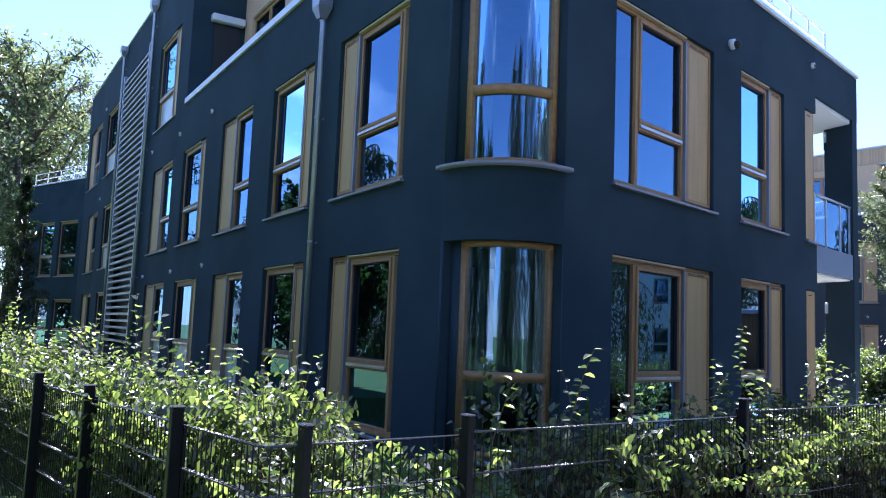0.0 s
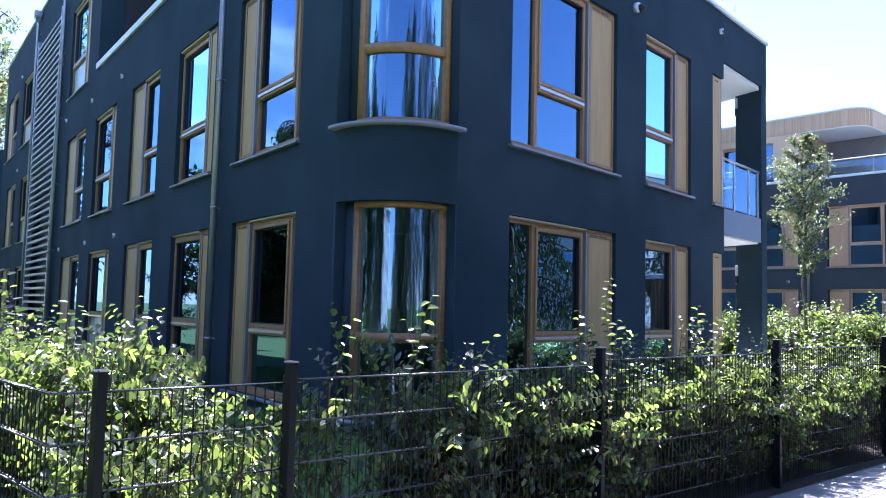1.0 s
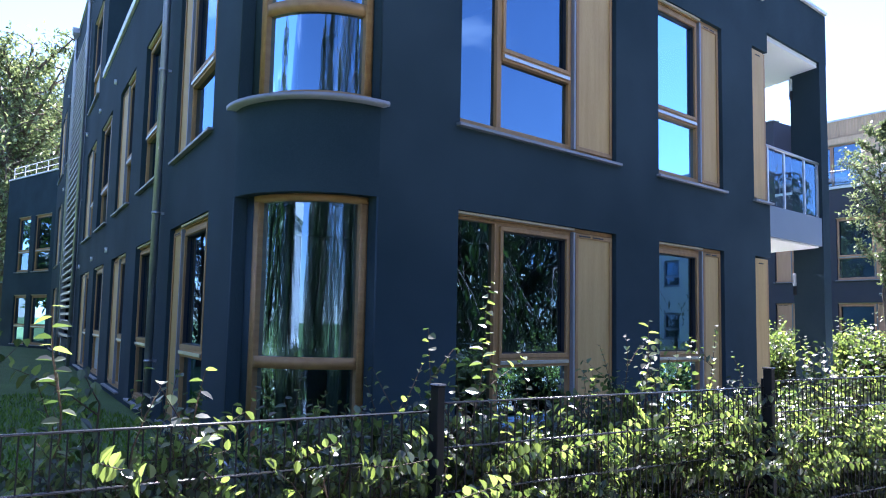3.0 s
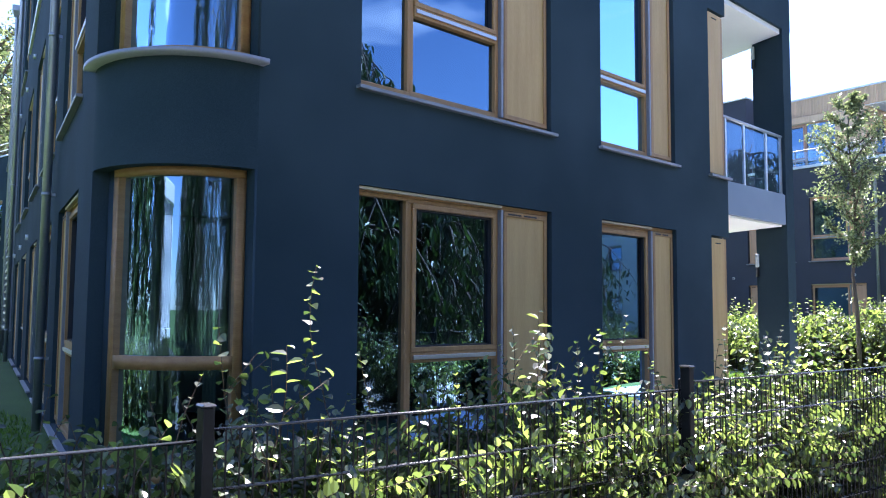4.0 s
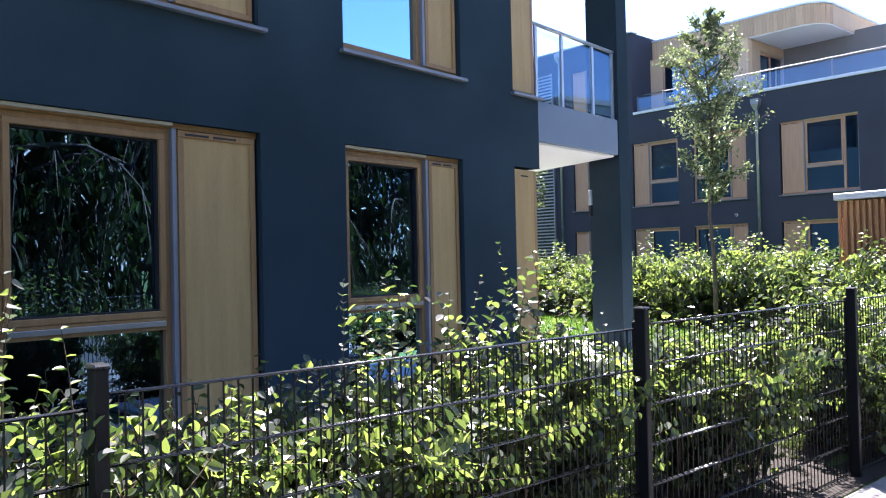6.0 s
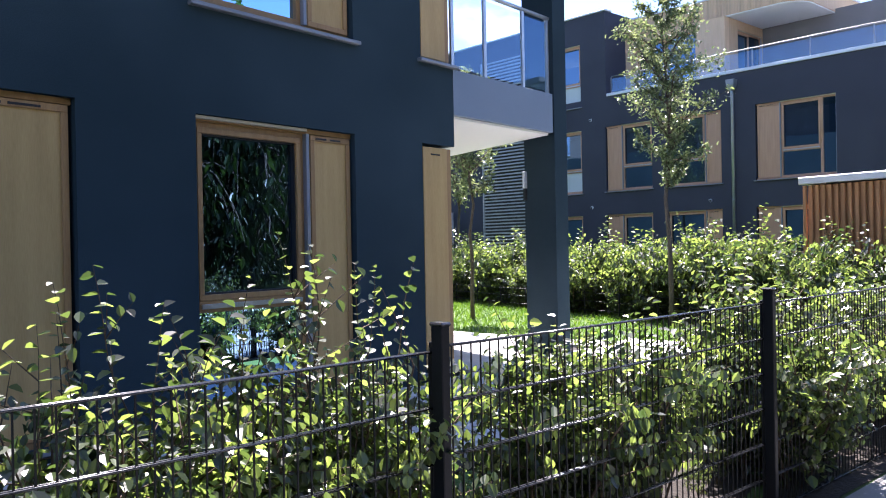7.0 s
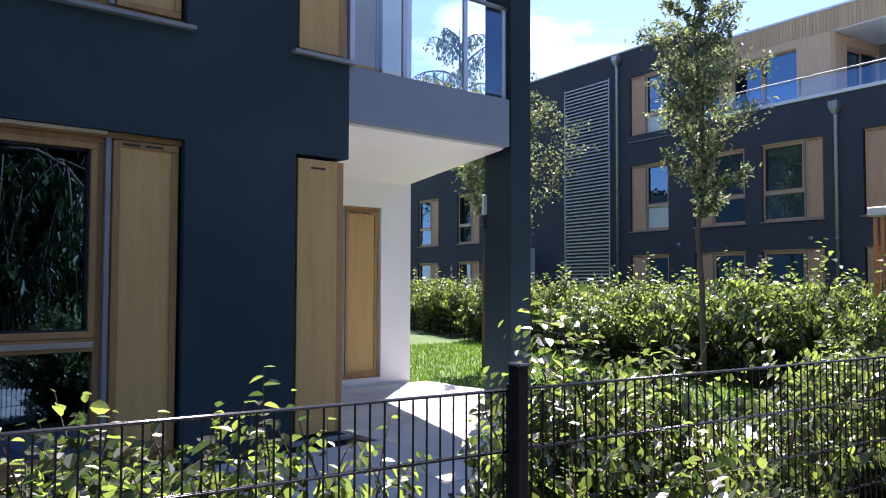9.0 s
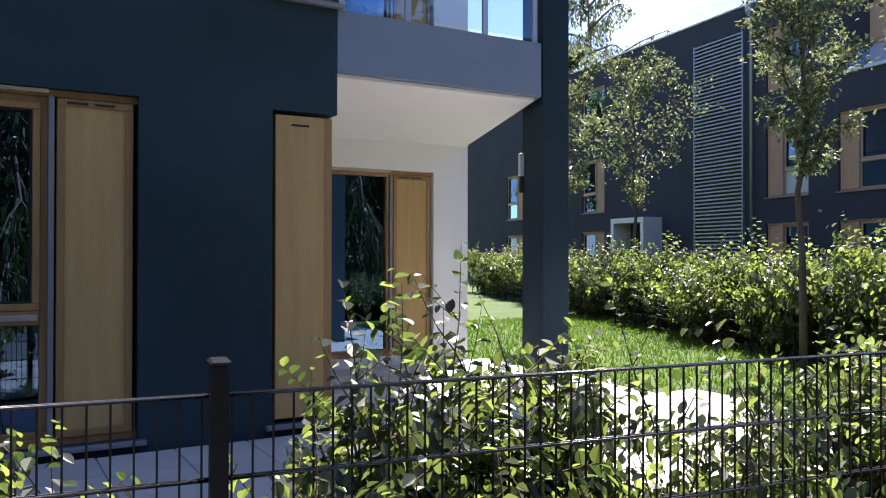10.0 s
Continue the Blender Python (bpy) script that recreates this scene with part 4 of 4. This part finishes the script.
def shoot(rng, bm, spots, start, way, length, r, leaf, step, sag=0.0, sides=4):
    """A leafy twig with leaves left and right by turns."""
    pts, p, d = [Vector(start)], Vector(start), Vector(way).normalized()
    n_ = max(3, int(length / 0.09)) if sides > 3 else max(2, int(length / 0.2))
    for i in range(n_):
        d = (d + Vector(rng.normal(0, 0.10, 3)) + Vector((0, 0, -sag))).normalized()
        p = p + d * length / n_
        pts.append(p.copy())
    tube(bm, pts, [r * (1 - 0.75 * i / n_) for i in range(n_ + 1)], sides, False)
    k = int(length / step)
    ph = rng.uniform(0, math.tau)
    for i in range(1, k + 1):
        t = min(0.999, i / k) * n_
        a, b = pts[int(t)], pts[min(n_, int(t) + 1)]
        q = a.lerp(b, t - int(t))
        ax = (b - a).normalized() if (b - a).length else d
        s = ax.cross(Vector((math.cos(ph), math.sin(ph), 0.3))).normalized() * (1 if i % 2 else -1)
        dr = (s + ax * rng.uniform(0.05, 0.5) + Vector((0, 0, rng.uniform(-0.45, 0.05)))).normalized()
        spots.append((q, dr, leaf * rng.uniform(0.6, 1.15) * (1 if i < k else 0.8)))
    return pts


def bush_meshes(seed, height, radius, stems, twigs, tall, leaf=0.06):
    """One hedge plant: bare stems, leafy twigs, a few long shoots above."""
    rng = np.random.default_rng(seed)
    bm, spots = bmesh.new(), []
    for i in range(stems):
        a = rng.uniform(0, math.tau)
        start = Vector((math.cos(a) * 0.12, math.sin(a) * 0.12, 0))
        h = height * rng.uniform(0.7, 1.05)
        lean = Vector((math.cos(a) * radius * rng.uniform(0.2, 1.0), math.sin(a) * radius * rng.uniform(0.2, 1.0), h))
        pts = [start.lerp(start + lean, k / 6) + Vector(rng.normal(0, 0.02, 3)) * (k > 0) for k in range(7)]
        tube(bm, pts, [0.010 - 0.001 * k for k in range(7)], 5, False)
        for j in range(twigs):
            t = rng.uniform(0.06, 1.0) ** 0.5 * 6
            q = pts[int(min(5, t))].lerp(pts[int(min(5, t)) + 1], t - int(min(5, t)))
            b = rng.uniform(0, math.tau)
            shoot(rng, bm, spots, q, (math.cos(b), math.sin(b), rng.uniform(-0.05, 0.8)), rng.uniform(0.14, 0.36), 0.0035, leaf, 0.36 * leaf, 0.02, 3)
        shoot(rng, bm, spots, pts[-1], (rng.normal(0, 0.3), rng.normal(0, 0.3), 1), rng.uniform(0.15, 0.35), 0.004, leaf, 0.04, 0, 3)
    # crowded inner leaves that keep the light out of the middle of the plant
    for i in range(560 if stems > 6 else 0):
        a, r = rng.uniform(0, math.tau), radius * 0.78 * rng.uniform(0, 1) ** 0.5
        spots.append((Vector((math.cos(a) * r, math.sin(a) * r, height * rng.uniform(0.12, 0.80))), Vector(rng.normal(0, 1, 3)) + Vector((0, 0, -0.3)), leaf * rng.uniform(0.9, 1.6)))
    for i in range(tall):
        a = rng.uniform(0, math.tau)
        start = Vector((math.cos(a) * radius * 0.5, math.sin(a) * radius * 0.5, height * 0.75))
        pts = shoot(rng, bm, spots, start, (rng.normal(0, 0.22), rng.normal(0, 0.22), 1), rng.uniform(0.4, 0.85), 0.005, leaf * 1.15, 0.036, -0.05, 4)
        for j in range(2):
            q = pts[int(len(pts) * rng.uniform(0.3, 0.7))]
            shoot(rng, bm, spots, q, (rng.normal(0, 1), rng.normal(0, 1), 0.8), rng.uniform(0.15, 0.3), 0.003, leaf, 0.042, 0, 3)
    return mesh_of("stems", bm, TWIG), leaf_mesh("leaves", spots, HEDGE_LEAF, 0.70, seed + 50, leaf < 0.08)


def plant_of(name, meshes, m, label, category, group=""):
    t = thing(name, m, label, category, group)
    for nm, me in zip(("branchwork", "foliage"), meshes):
        o = new(nm, me)
        o.parent = t
    return t


BUSH = [bush_meshes(11 + i, 0.95, 0.36, 12, 16, k, 0.052) for i, k in enumerate((1, 0, 1, 2, 0, 1))]
FAR = [bush_meshes(81 + i, 0.95, 0.40, 9, 14, k, 0.066) for i, k in enumerate((0, 1, 0))]
TALL = [bush_meshes(61 + i, 1.05, 0.30, 8, 13, 4, 0.053) for i in range(2)]
THIN = [bush_meshes(31 + i, 0.88, 0.28, 6, 10, k, 0.052) for i, k in enumerate((1, 2, 1))]
def lone_shoot(seed, height):
    """One or two straight leafy canes."""
    rng = np.random.default_rng(seed)
    bm, spots = bmesh.new(), []
    for k, lean in ((1.0, 0.04), (0.78, -0.16)):
        shoot(rng, bm, spots, (0.02 * lean, 0, 0), (lean, 0.02, 1), height * k, 0.006, 0.068, 0.03, -0.14, 5)
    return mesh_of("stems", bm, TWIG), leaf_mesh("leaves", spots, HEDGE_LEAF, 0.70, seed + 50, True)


SHOOT = [lone_shoot(91, 1.95)]
rng = np.random.default_rng(4)


def hedge_plant(x, y, z, thin=False, size=1.0, tall=False, inner=False):
    src = (THIN if thin else BUSH)[int(rng.integers(0, 3 if thin else 6))] if not tall else TALL[int(rng.integers(0, 2))]
    if inner or (y > 18.5 and x < -1.5):
        src = FAR[int(rng.integers(0, 3))]
    m = pose(x, y, z, rng.normal(0, 3), rng.normal(0, 3), rng.uniform(0, 360)) @ Matrix.Diagonal((size, size, size * rng.uniform(0.92, 1.1), 1))
    plant_of("hedge_plant", src, m, "young hornbeam hedge plant with bright green leaves behind the fence", "hedge", "hedge plants")


def hedge_size(s):
    """How tall the plants stand along the fence, and whether they are sparse there."""
    for end, size, sparse in HEDGE_STRETCHES:
        if s < end:
            return size, sparse


HEDGE_STRETCHES = [(-2.3, 0.86, True), (-1.75, 0.4, True), (-0.9, 0.98, True), (4.2, 0.97, False), (4.5, 0.85, False), (5.3, 1.0, False),
                   (5.95, 0.55, True), (6.75, 0.95, False), (7.3, 0.86, True), (8.1, 0.25, True), (8.9, 1.02, False), (10.2, 0.95, True), (99, 0.92, False)]
s = -3.0
while s < 23:
    size, thin = hedge_size(s)
    p = fence_at(s, rng.uniform(0.32, 0.5) if 0 < s < 2.6 else rng.uniform(0.20, 0.30) if 8.0 < s < 9.0 else rng.uniform(0.30, 0.48))
    hedge_plant(p.x, p.y, ground_z(p.x, p.y), thin, size * rng.uniform(0.84, 1.14))
    s += 0.42
for s0, s1, size in ((0.9, 4.3, 0.85), (8.5, 8.9, 0.8), (11.2, 21.0, 0.9)):
    s = s0
    while s < s1:
        p = fence_at(s, rng.uniform(0.65, 0.9))
        hedge_plant(p.x, p.y, ground_z(p.x, p.y), False, size * rng.uniform(0.9, 1.05), False, True)
        s += 0.5
for s, k in ((0.35, 1.0), (3.0, 0.9), (4.7, 0.98), (5.1, 1.0), (8.25, 0.96), (8.4, 1.0), (8.65, 1.04), (4.15, 0.92), (6.35, 0.74),  (-1.35, 0.78), (-1.0, 0.86), (-0.55, 0.78), (10.5, 0.9), (2.3, 0.9)):
    p = fence_at(s, rng.uniform(0.22, 0.4) if s < 4 else rng.uniform(0.4, 0.6))
    hedge_plant(p.x, p.y, ground_z(p.x, p.y), False, k, True)
for i in range(26):
    k = 0.95 + i * 0.5
    hedge_plant(c0.x - k * 0.995 + rng.normal(0, 0.05), c0.y + k * 0.1 + rng.uniform(0.5, 0.72), 0.08, False, rng.uniform(1.02, 1.16))
    if i % 2:
        hedge_plant(c0.x - k * 0.995 + rng.normal(0, 0.08), c0.y + k * 0.1 + rng.uniform(0.75, 0.95), 0.1, False, rng.uniform(0.9, 1.05), k > 3)
for s, k in ((0.80, 0.92), (6.55, 0.62), (5.0, 0.78)):
    p = fence_at(s, 0.22 if s < 1 else 0.42)
    plant_of("hedge_plant", SHOOT[0], pose(p.x, p.y, ground_z(p.x, p.y), 3, 0, s * 200) @ Matrix.Scale(k, 4), "tall single shoots of a young hornbeam rising above the fence", "hedge", "hedge plants")
# hedge beyond the lawn
for i in range(36):
    for r in range(2):
        k = i / 35
        x, y = -24.0 + 22.0 * k + rng.normal(0, 0.15), 29.6 - 8.2 * k + r * 0.75 + rng.normal(0, 0.12)
        hedge_plant(x, y, 0.18, False, rng.uniform(1.1, 1.5))


low = thing("low_wire_fence", pose(-24.0, 29.6 - 0.55, 0.17, 0, 0, math.degrees(math.atan2(-8.2, 22.0))), "low dark wire fence in front of the far hedge", "fence")
for h in (0.15, 0.32, 0.48):
    bm = bmesh.new()
    tube(bm, [(0, 0, h), (23.4, 0, h)], 0.008, 5)
    part("wire", bm, FENCE, low)
for i in range(24):
    bm = bmesh.new()
    tube(bm, [(i * 1.0, 0, -0.1), (i * 1.0, 0, 0.52)], 0.014, 6)
    part("post", bm, FENCE, low)


def tree(name, x, y, height, clear, radius, leaves, leaf, seed, label, mat=None, droop=0.0, width=0.55, trunk=0.06, limbs=16, conic=0.0, group=""):
    """A tapered trunk with limbs, branchlets and a crown of single leaves with gaps between the clumps."""
    rng = np.random.default_rng(seed)
    t = thing(name, pose(x, y, ground_z(x, y) - 0.03), label, "tree", group)
    bm, spots, tips = bmesh.new(), [], []
    top = height * 0.97
    axis = [Vector((rng.normal(0, 0.015) * height * k / 8, rng.normal(0, 0.015) * height * k / 8, top * k / 8)) for k in range(9)]
    tube(bm, axis, [trunk * (1 - 0.85 * k / 8) for k in range(9)], 8)
    for i in range(limbs):
        k = (i + rng.uniform(0, 0.8)) / limbs
        z = clear + (top - clear) * k * 0.97
        a = i * 2.4 + rng.normal(0, 0.3)
        shape = (1 - k) ** 0.8 if conic else math.sin(math.pi * (0.16 + 0.80 * k)) ** 0.7
        ln = radius * shape * rng.uniform(0.75, 1.1)
        q = axis[min(7, int(z / top * 8))].lerp(axis[min(8, int(z / top * 8) + 1)], z / top * 8 - int(z / top * 8))
        lift = 0.9 - 0.7 * droop
        pts = [q]
        d = Vector((math.cos(a), math.sin(a), lift)).normalized()
        for j in range(6):
            d = (d + Vector(rng.normal(0, 0.12, 3)) + Vector((0, 0, -0.10 * droop * j))).normalized()
            pts.append(pts[-1] + d * ln / 6 * 1.15)
        tube(bm, pts, [trunk * 0.42 * (1 - 0.13 * j) for j in range(7)], 5, False)
        for j in range(1, 7):
            for b in range(3):
                e = Vector(rng.normal(0, 1, 3)).normalized() * ln * 0.32 * rng.uniform(0.5, 1)
                if droop:
                    e.z = -abs(e.z) - droop * rng.uniform(0.4, 1.8)
                tube(bm, [pts[j], pts[j] + e * 0.5 + Vector((0, 0, 0.04 * ln)), pts[j] + e], [trunk * 0.12, trunk * 0.08, trunk * 0.04], 3, False)
                tips.append((pts[j], e))
    per = max(1, leaves // len(tips))
    for q, e in tips:
        for j in range(per):
            p = q + e * rng.uniform(0.15, 1.1) + Vector(rng.normal(0, 1, 3)) * e.length * (0.10 if droop else 0.24)
            d = Vector(rng.normal(0, 1, 3)) + (Vector((0, 0, -2.0)) if droop else Vector((0, 0, 0.2)))
            spots.append((p, d, leaf * rng.uniform(0.6, 1.2)))
    part("trunk", bm, BARK, t)
    o = new("crown", leaf_mesh("crown", spots, mat or TREE_LEAF, width, seed))
    o.parent = t
    return t


tree("young_tree", -4.8, 21.6, 6.0, 2.3, 0.9, 8200, 0.072, 3, "slim young tree with grey-green leaves on the lawn", limbs=30, trunk=0.05)
tree("young_tree", -8.6, 21.05, 4.6, 2.3, 0.95, 3000, 0.085, 5, "slim young tree with a sparse crown on the lawn", limbs=12, trunk=0.045)
tree("young_tree", -15.2, 28.8, 7.2, 2.6, 1.9, 3600, 0.11, 7, "young tree with yellowish green leaves by the far hedge", limbs=18, trunk=0.06)
tree("birch_tree", -33.5, 42.5, 17.0, 4.0, 4.5, 7000, 0.22, 9, "tall pale birch behind the second house", droop=0.6, limbs=26, trunk=0.2)
tree("broad_tree", -49.5, 16.2, 16.5, 4.5, 7.2, 16000, 0.30, 13, "tall broad tree with a loose crown behind the house", TREE_LEAF, limbs=34, trunk=0.42)
tree("broad_tree", -61.0, 20.0, 16.0, 5.0, 7.5, 14000, 0.34, 15, "tall broad tree with a loose crown behind the house", TREE_LEAF, limbs=28, trunk=0.4)
tree("low_tree", -46.0, 13.2, 8.0, 1.0, 3.4, 5000, 0.3, 19, "low leafy tree beyond the end of the house", limbs=24, trunk=0.2)
tree("conifer", -22.5, 8.1, 5.6, 0.4, 1.1, 5000, 0.16, 17, "dark narrow conifer beside the long house side", NEEDLE, conic=1.0, limbs=34, width=0.2, trunk=0.09)
# trees across the street, seen in the window panes
willows = [tree("willow_tree", 10.5, 14.0, 9.5, 1.0, 3.8, 6500, 0.36, 40, "willow with hanging branches across the street", WILLOW_LEAF, droop=1.0, width=0.34, trunk=0.22, limbs=36, group="street willows"),
           tree("willow_tree", 12.5, 19.5, 14.5, 1.2, 4.8, 8500, 0.40, 41, "willow with hanging branches across the street", WILLOW_LEAF, droop=1.0, width=0.34, trunk=0.24, limbs=36, group="street willows")]
for i, (x, y, k) in enumerate(((11.5, 9.0, 0.9), (13.0, 3.0, 0.75), (11.5, 25.0, 0.85), (16.5, 12.5, 0.95), (15.0, 29.5, 0.75), (12.0, -2.0, 0.9), (10.5, 29.5, 0.85), (7.5, 42.0, 0.7), (24.0, 36.0, 1.0), (13.5, -8.0, 1.0), (15.0, -18.0, 0.9), (-0.5, -20.0, 0.8), (-4.0, -14.5, 0.9), (-10.5, -16.0, 1.0), (-17.0, -14.0, 0.95), (-24.0, -16.0, 1.0), (-32.0, -14.0, 0.9), (4.0, 52.0, 0.9), (-22.0, -3.0, 0.9), (-30.0, -1.0, 0.9), (-38.0, -1.0, 1.0), (-47.0, 0.0, 1.0), (-34.0, -9.0, 1.1))):
    copy_thing(willows[i % 2], pose(x, y, -0.1, 0, 0, i * 77) @ Matrix.Scale(k, 4))
park = tree("park_tree", 12.5, 16.5, 9.0, 0.6, 4.2, 9000, 0.42, 55, "dense dark broad-leaved tree across the street", WILLOW_LEAF, width=0.6, trunk=0.25, limbs=40, group="park trees")
for i, (x, y, k) in enumerate(((13.5, 22.0, 0.95), (13.0, 27.5, 0.8), (18.0, 19.0, 1.1), (17.5, 25.0, 1.1), (12.0, 11.0, 0.75), (9.5, -4.0, 0.8), (17.0, -6.0, 1.1), (-2.5, -13.0, 0.9), (17.0, -14.0, 1.0), (-8.0, -11.0, 0.9), (-13.0, -10.0, 0.9), (-19.0, -8.0, 0.9), (-26.0, -8.0, 1.0), (-28.0, 0.5, 0.8), (-34.0, 3.6, 0.8), (-42.0, 2.5, 1.0), (-50.0, 3.5, 1.1))):
    copy_thing(park, pose(x, y, -0.1, 0, 0, i * 67) @ Matrix.Scale(k, 4))
tree("street_tree", 2.9, 7.4, 8.0, 3.3, 3.0, 5200, 0.11, 71, "street tree with light branches over the sidewalk", WILLOW_LEAF, droop=0.35, width=0.42, trunk=0.13, limbs=22)
# pale house with tall columns behind the trees to the south
por = thing("columned_house", face_matrix(14.0, -30.0, -1.0, 0.0), "white house with a row of tall columns far across the street", "house")
boxes("wall", WHITE, por, ((0, -0.2, -6.0), (12, 7.5, -1.6)), bevel=0)
boxes("roof", WHITE, por, ((-0.4, 7.5, -6.2), (12.4, 8.6, 0.3)), bevel=0.05)
boxes("plinth", WHITE, por, ((-0.3, -0.2, -1.6), (12.3, 0.5, 0.4)), bevel=0.02)
for i in range(7):
    bm = bmesh.new()
    tube(bm, [(0.6 + i * 1.8, 0.5, -0.3), (0.6 + i * 1.8, 3.5, -0.3), (0.6 + i * 1.8, 7.5, -0.3)], [0.32, 0.31, 0.26], 14)
    part("column", bm, WHITE, por)
# white house across the street
wh_m = face_matrix(13.0, 44.0, 1.0, 0.25)
oh = [(1.0 + 2.6 * i, 2.2 + 2.6 * i, 1.0 + 3.0 * j, 2.5 + 3.0 * j) for i in range(4) for j in range(3)]
wall("wall_white_house", wh_m, 0, 11.5, -0.3, 10.0, oh, 0.3, WHITE, "white rendered wall of the house across the street")
for a, b, z0, z1 in oh:
    window(wh_m, a, b, z0, z1, [("case", 1.0)], frame_mat=SILL)
boxes("wall_white_house_rest", WHITE, None, ((0, -0.3, -9.0), (11.5, 10.0, -8.7)), ((0, -0.3, -8.7), (0.3, 10, -0.3)), ((11.2, -0.3, -8.7), (11.5, 10, -0.3)), bevel=0, m=wh_m)
tagged(bpy.data.objects["wall_white_house_rest"], "white rendered walls of the house across the street", "wall", kind="structure")
boxes("roof_white_house", ROOF, None, ((-0.3, 10.0, -9.3), (11.8, 10.25, 0.3)), bevel=0, m=wh_m)
tagged(bpy.data.objects["roof_white_house"], "flat roof of the white house", "roof", kind="structure")


# ---- paving, laid last ----
def tiles(owner, name, x0, x1, y0, y1, sx, sy, z, mat, keep, limit=300):
    """Slabs with open joints; two mesh variants shared by all."""
    bm = bmesh.new()
    box(bm, (-sx / 2 + 0.004, -sy / 2 + 0.004, -0.05), (sx / 2 - 0.004, sy / 2 - 0.004, 0), 0.004)
    me = mesh_of(name, bm, mat)
    r_, n_ = np.random.default_rng(8), 0
    y = y0
    while y < y1:
        x = x0
        while x < x1:
            if keep(x, y) and n_ < limit:
                o = new(name, me)
                o.parent = owner
                o.matrix_basis = pose(x, y, z + r_.uniform(-0.002, 0.002), r_.normal(0, 0.15), r_.normal(0, 0.15), 0)
                n_ += 1
            x += sx
        y += sy


patio = tagged(new("pavement_patio"), "pale concrete paving along the house and in the loggia", "paving", kind="structure")
bm = bmesh.new()
prism(bm, [(-7.35, E_END), (-4.42, E_END), (-4.42, 8.3), (-3.25, 8.3), (-3.25, 11.25), (-2.2, 11.25), (-2.2, 16.2), (-2.0, 16.2), (-2.0, 19.3), (-7.35, 18.6)], 0.0, 0.222)
part("bedding", bm, SOIL, patio)
tiles(patio, "paving_slab", -7.1, -2.05, 8.5, 19.2, 0.5, 0.5, 0.262, PAVING, lambda x, y: (x > -4.2 and y < 16.4 and x < (-3.4 if y < 11.4 else -2.4)) or (y > 15.8 and (x < -4.5 or x > -4.2 and y > 16.3) and y < 19.3 + 0.14 * (x + 2) and not (-4.9 < x < -4.2 and 17.2 < y < 18.1)))
walk_ = tagged(new("pavement_sidewalk"), "pale grey concrete slab sidewalk along the fence", "pavement", kind="structure")
bm = bmesh.new()
a, b, c, d = fence_at(-6, -0.16), fence_at(30, -0.16), fence_at(30, -3.6), fence_at(-6, -3.6)
prism(bm, [(d.x, d.y), (c.x, c.y), (b.x, b.y), (a.x, a.y)], -0.1, 0.012)
part("bedding", bm, SIDEWALK, walk_)
walk_g = new("slab_field")
walk_g.parent = walk_
walk_g.matrix_world = Matrix.Translation(fence_at(0)) @ Matrix.Rotation(math.atan2(FDY, FDX) - math.pi / 2, 4, "Z")
bm = bmesh.new()
box(bm, (-0.246, -0.246, -0.04), (0.246, 0.246, 0), 0.004)
me = mesh_of("sidewalk_slab", bm, SIDEWALK)
r_ = np.random.default_rng(9)
for i in range(44):
    for j in range(6):
        o = new("sidewalk_slab", me)
        o.parent = walk_
        q = walk_g.matrix_world @ Vector((0.42 + j * 0.5, -3.0 + i * 0.5 + (0.25 if j % 2 else 0), 0))
        o.matrix_basis = Matrix.Translation((q.x, q.y, 0.035 + r_.uniform(-0.002, 0.002))) @ Matrix.Rotation(math.atan2(FDY, FDX) - math.pi / 2, 4, "Z")
bpy.data.objects.remove(walk_g)
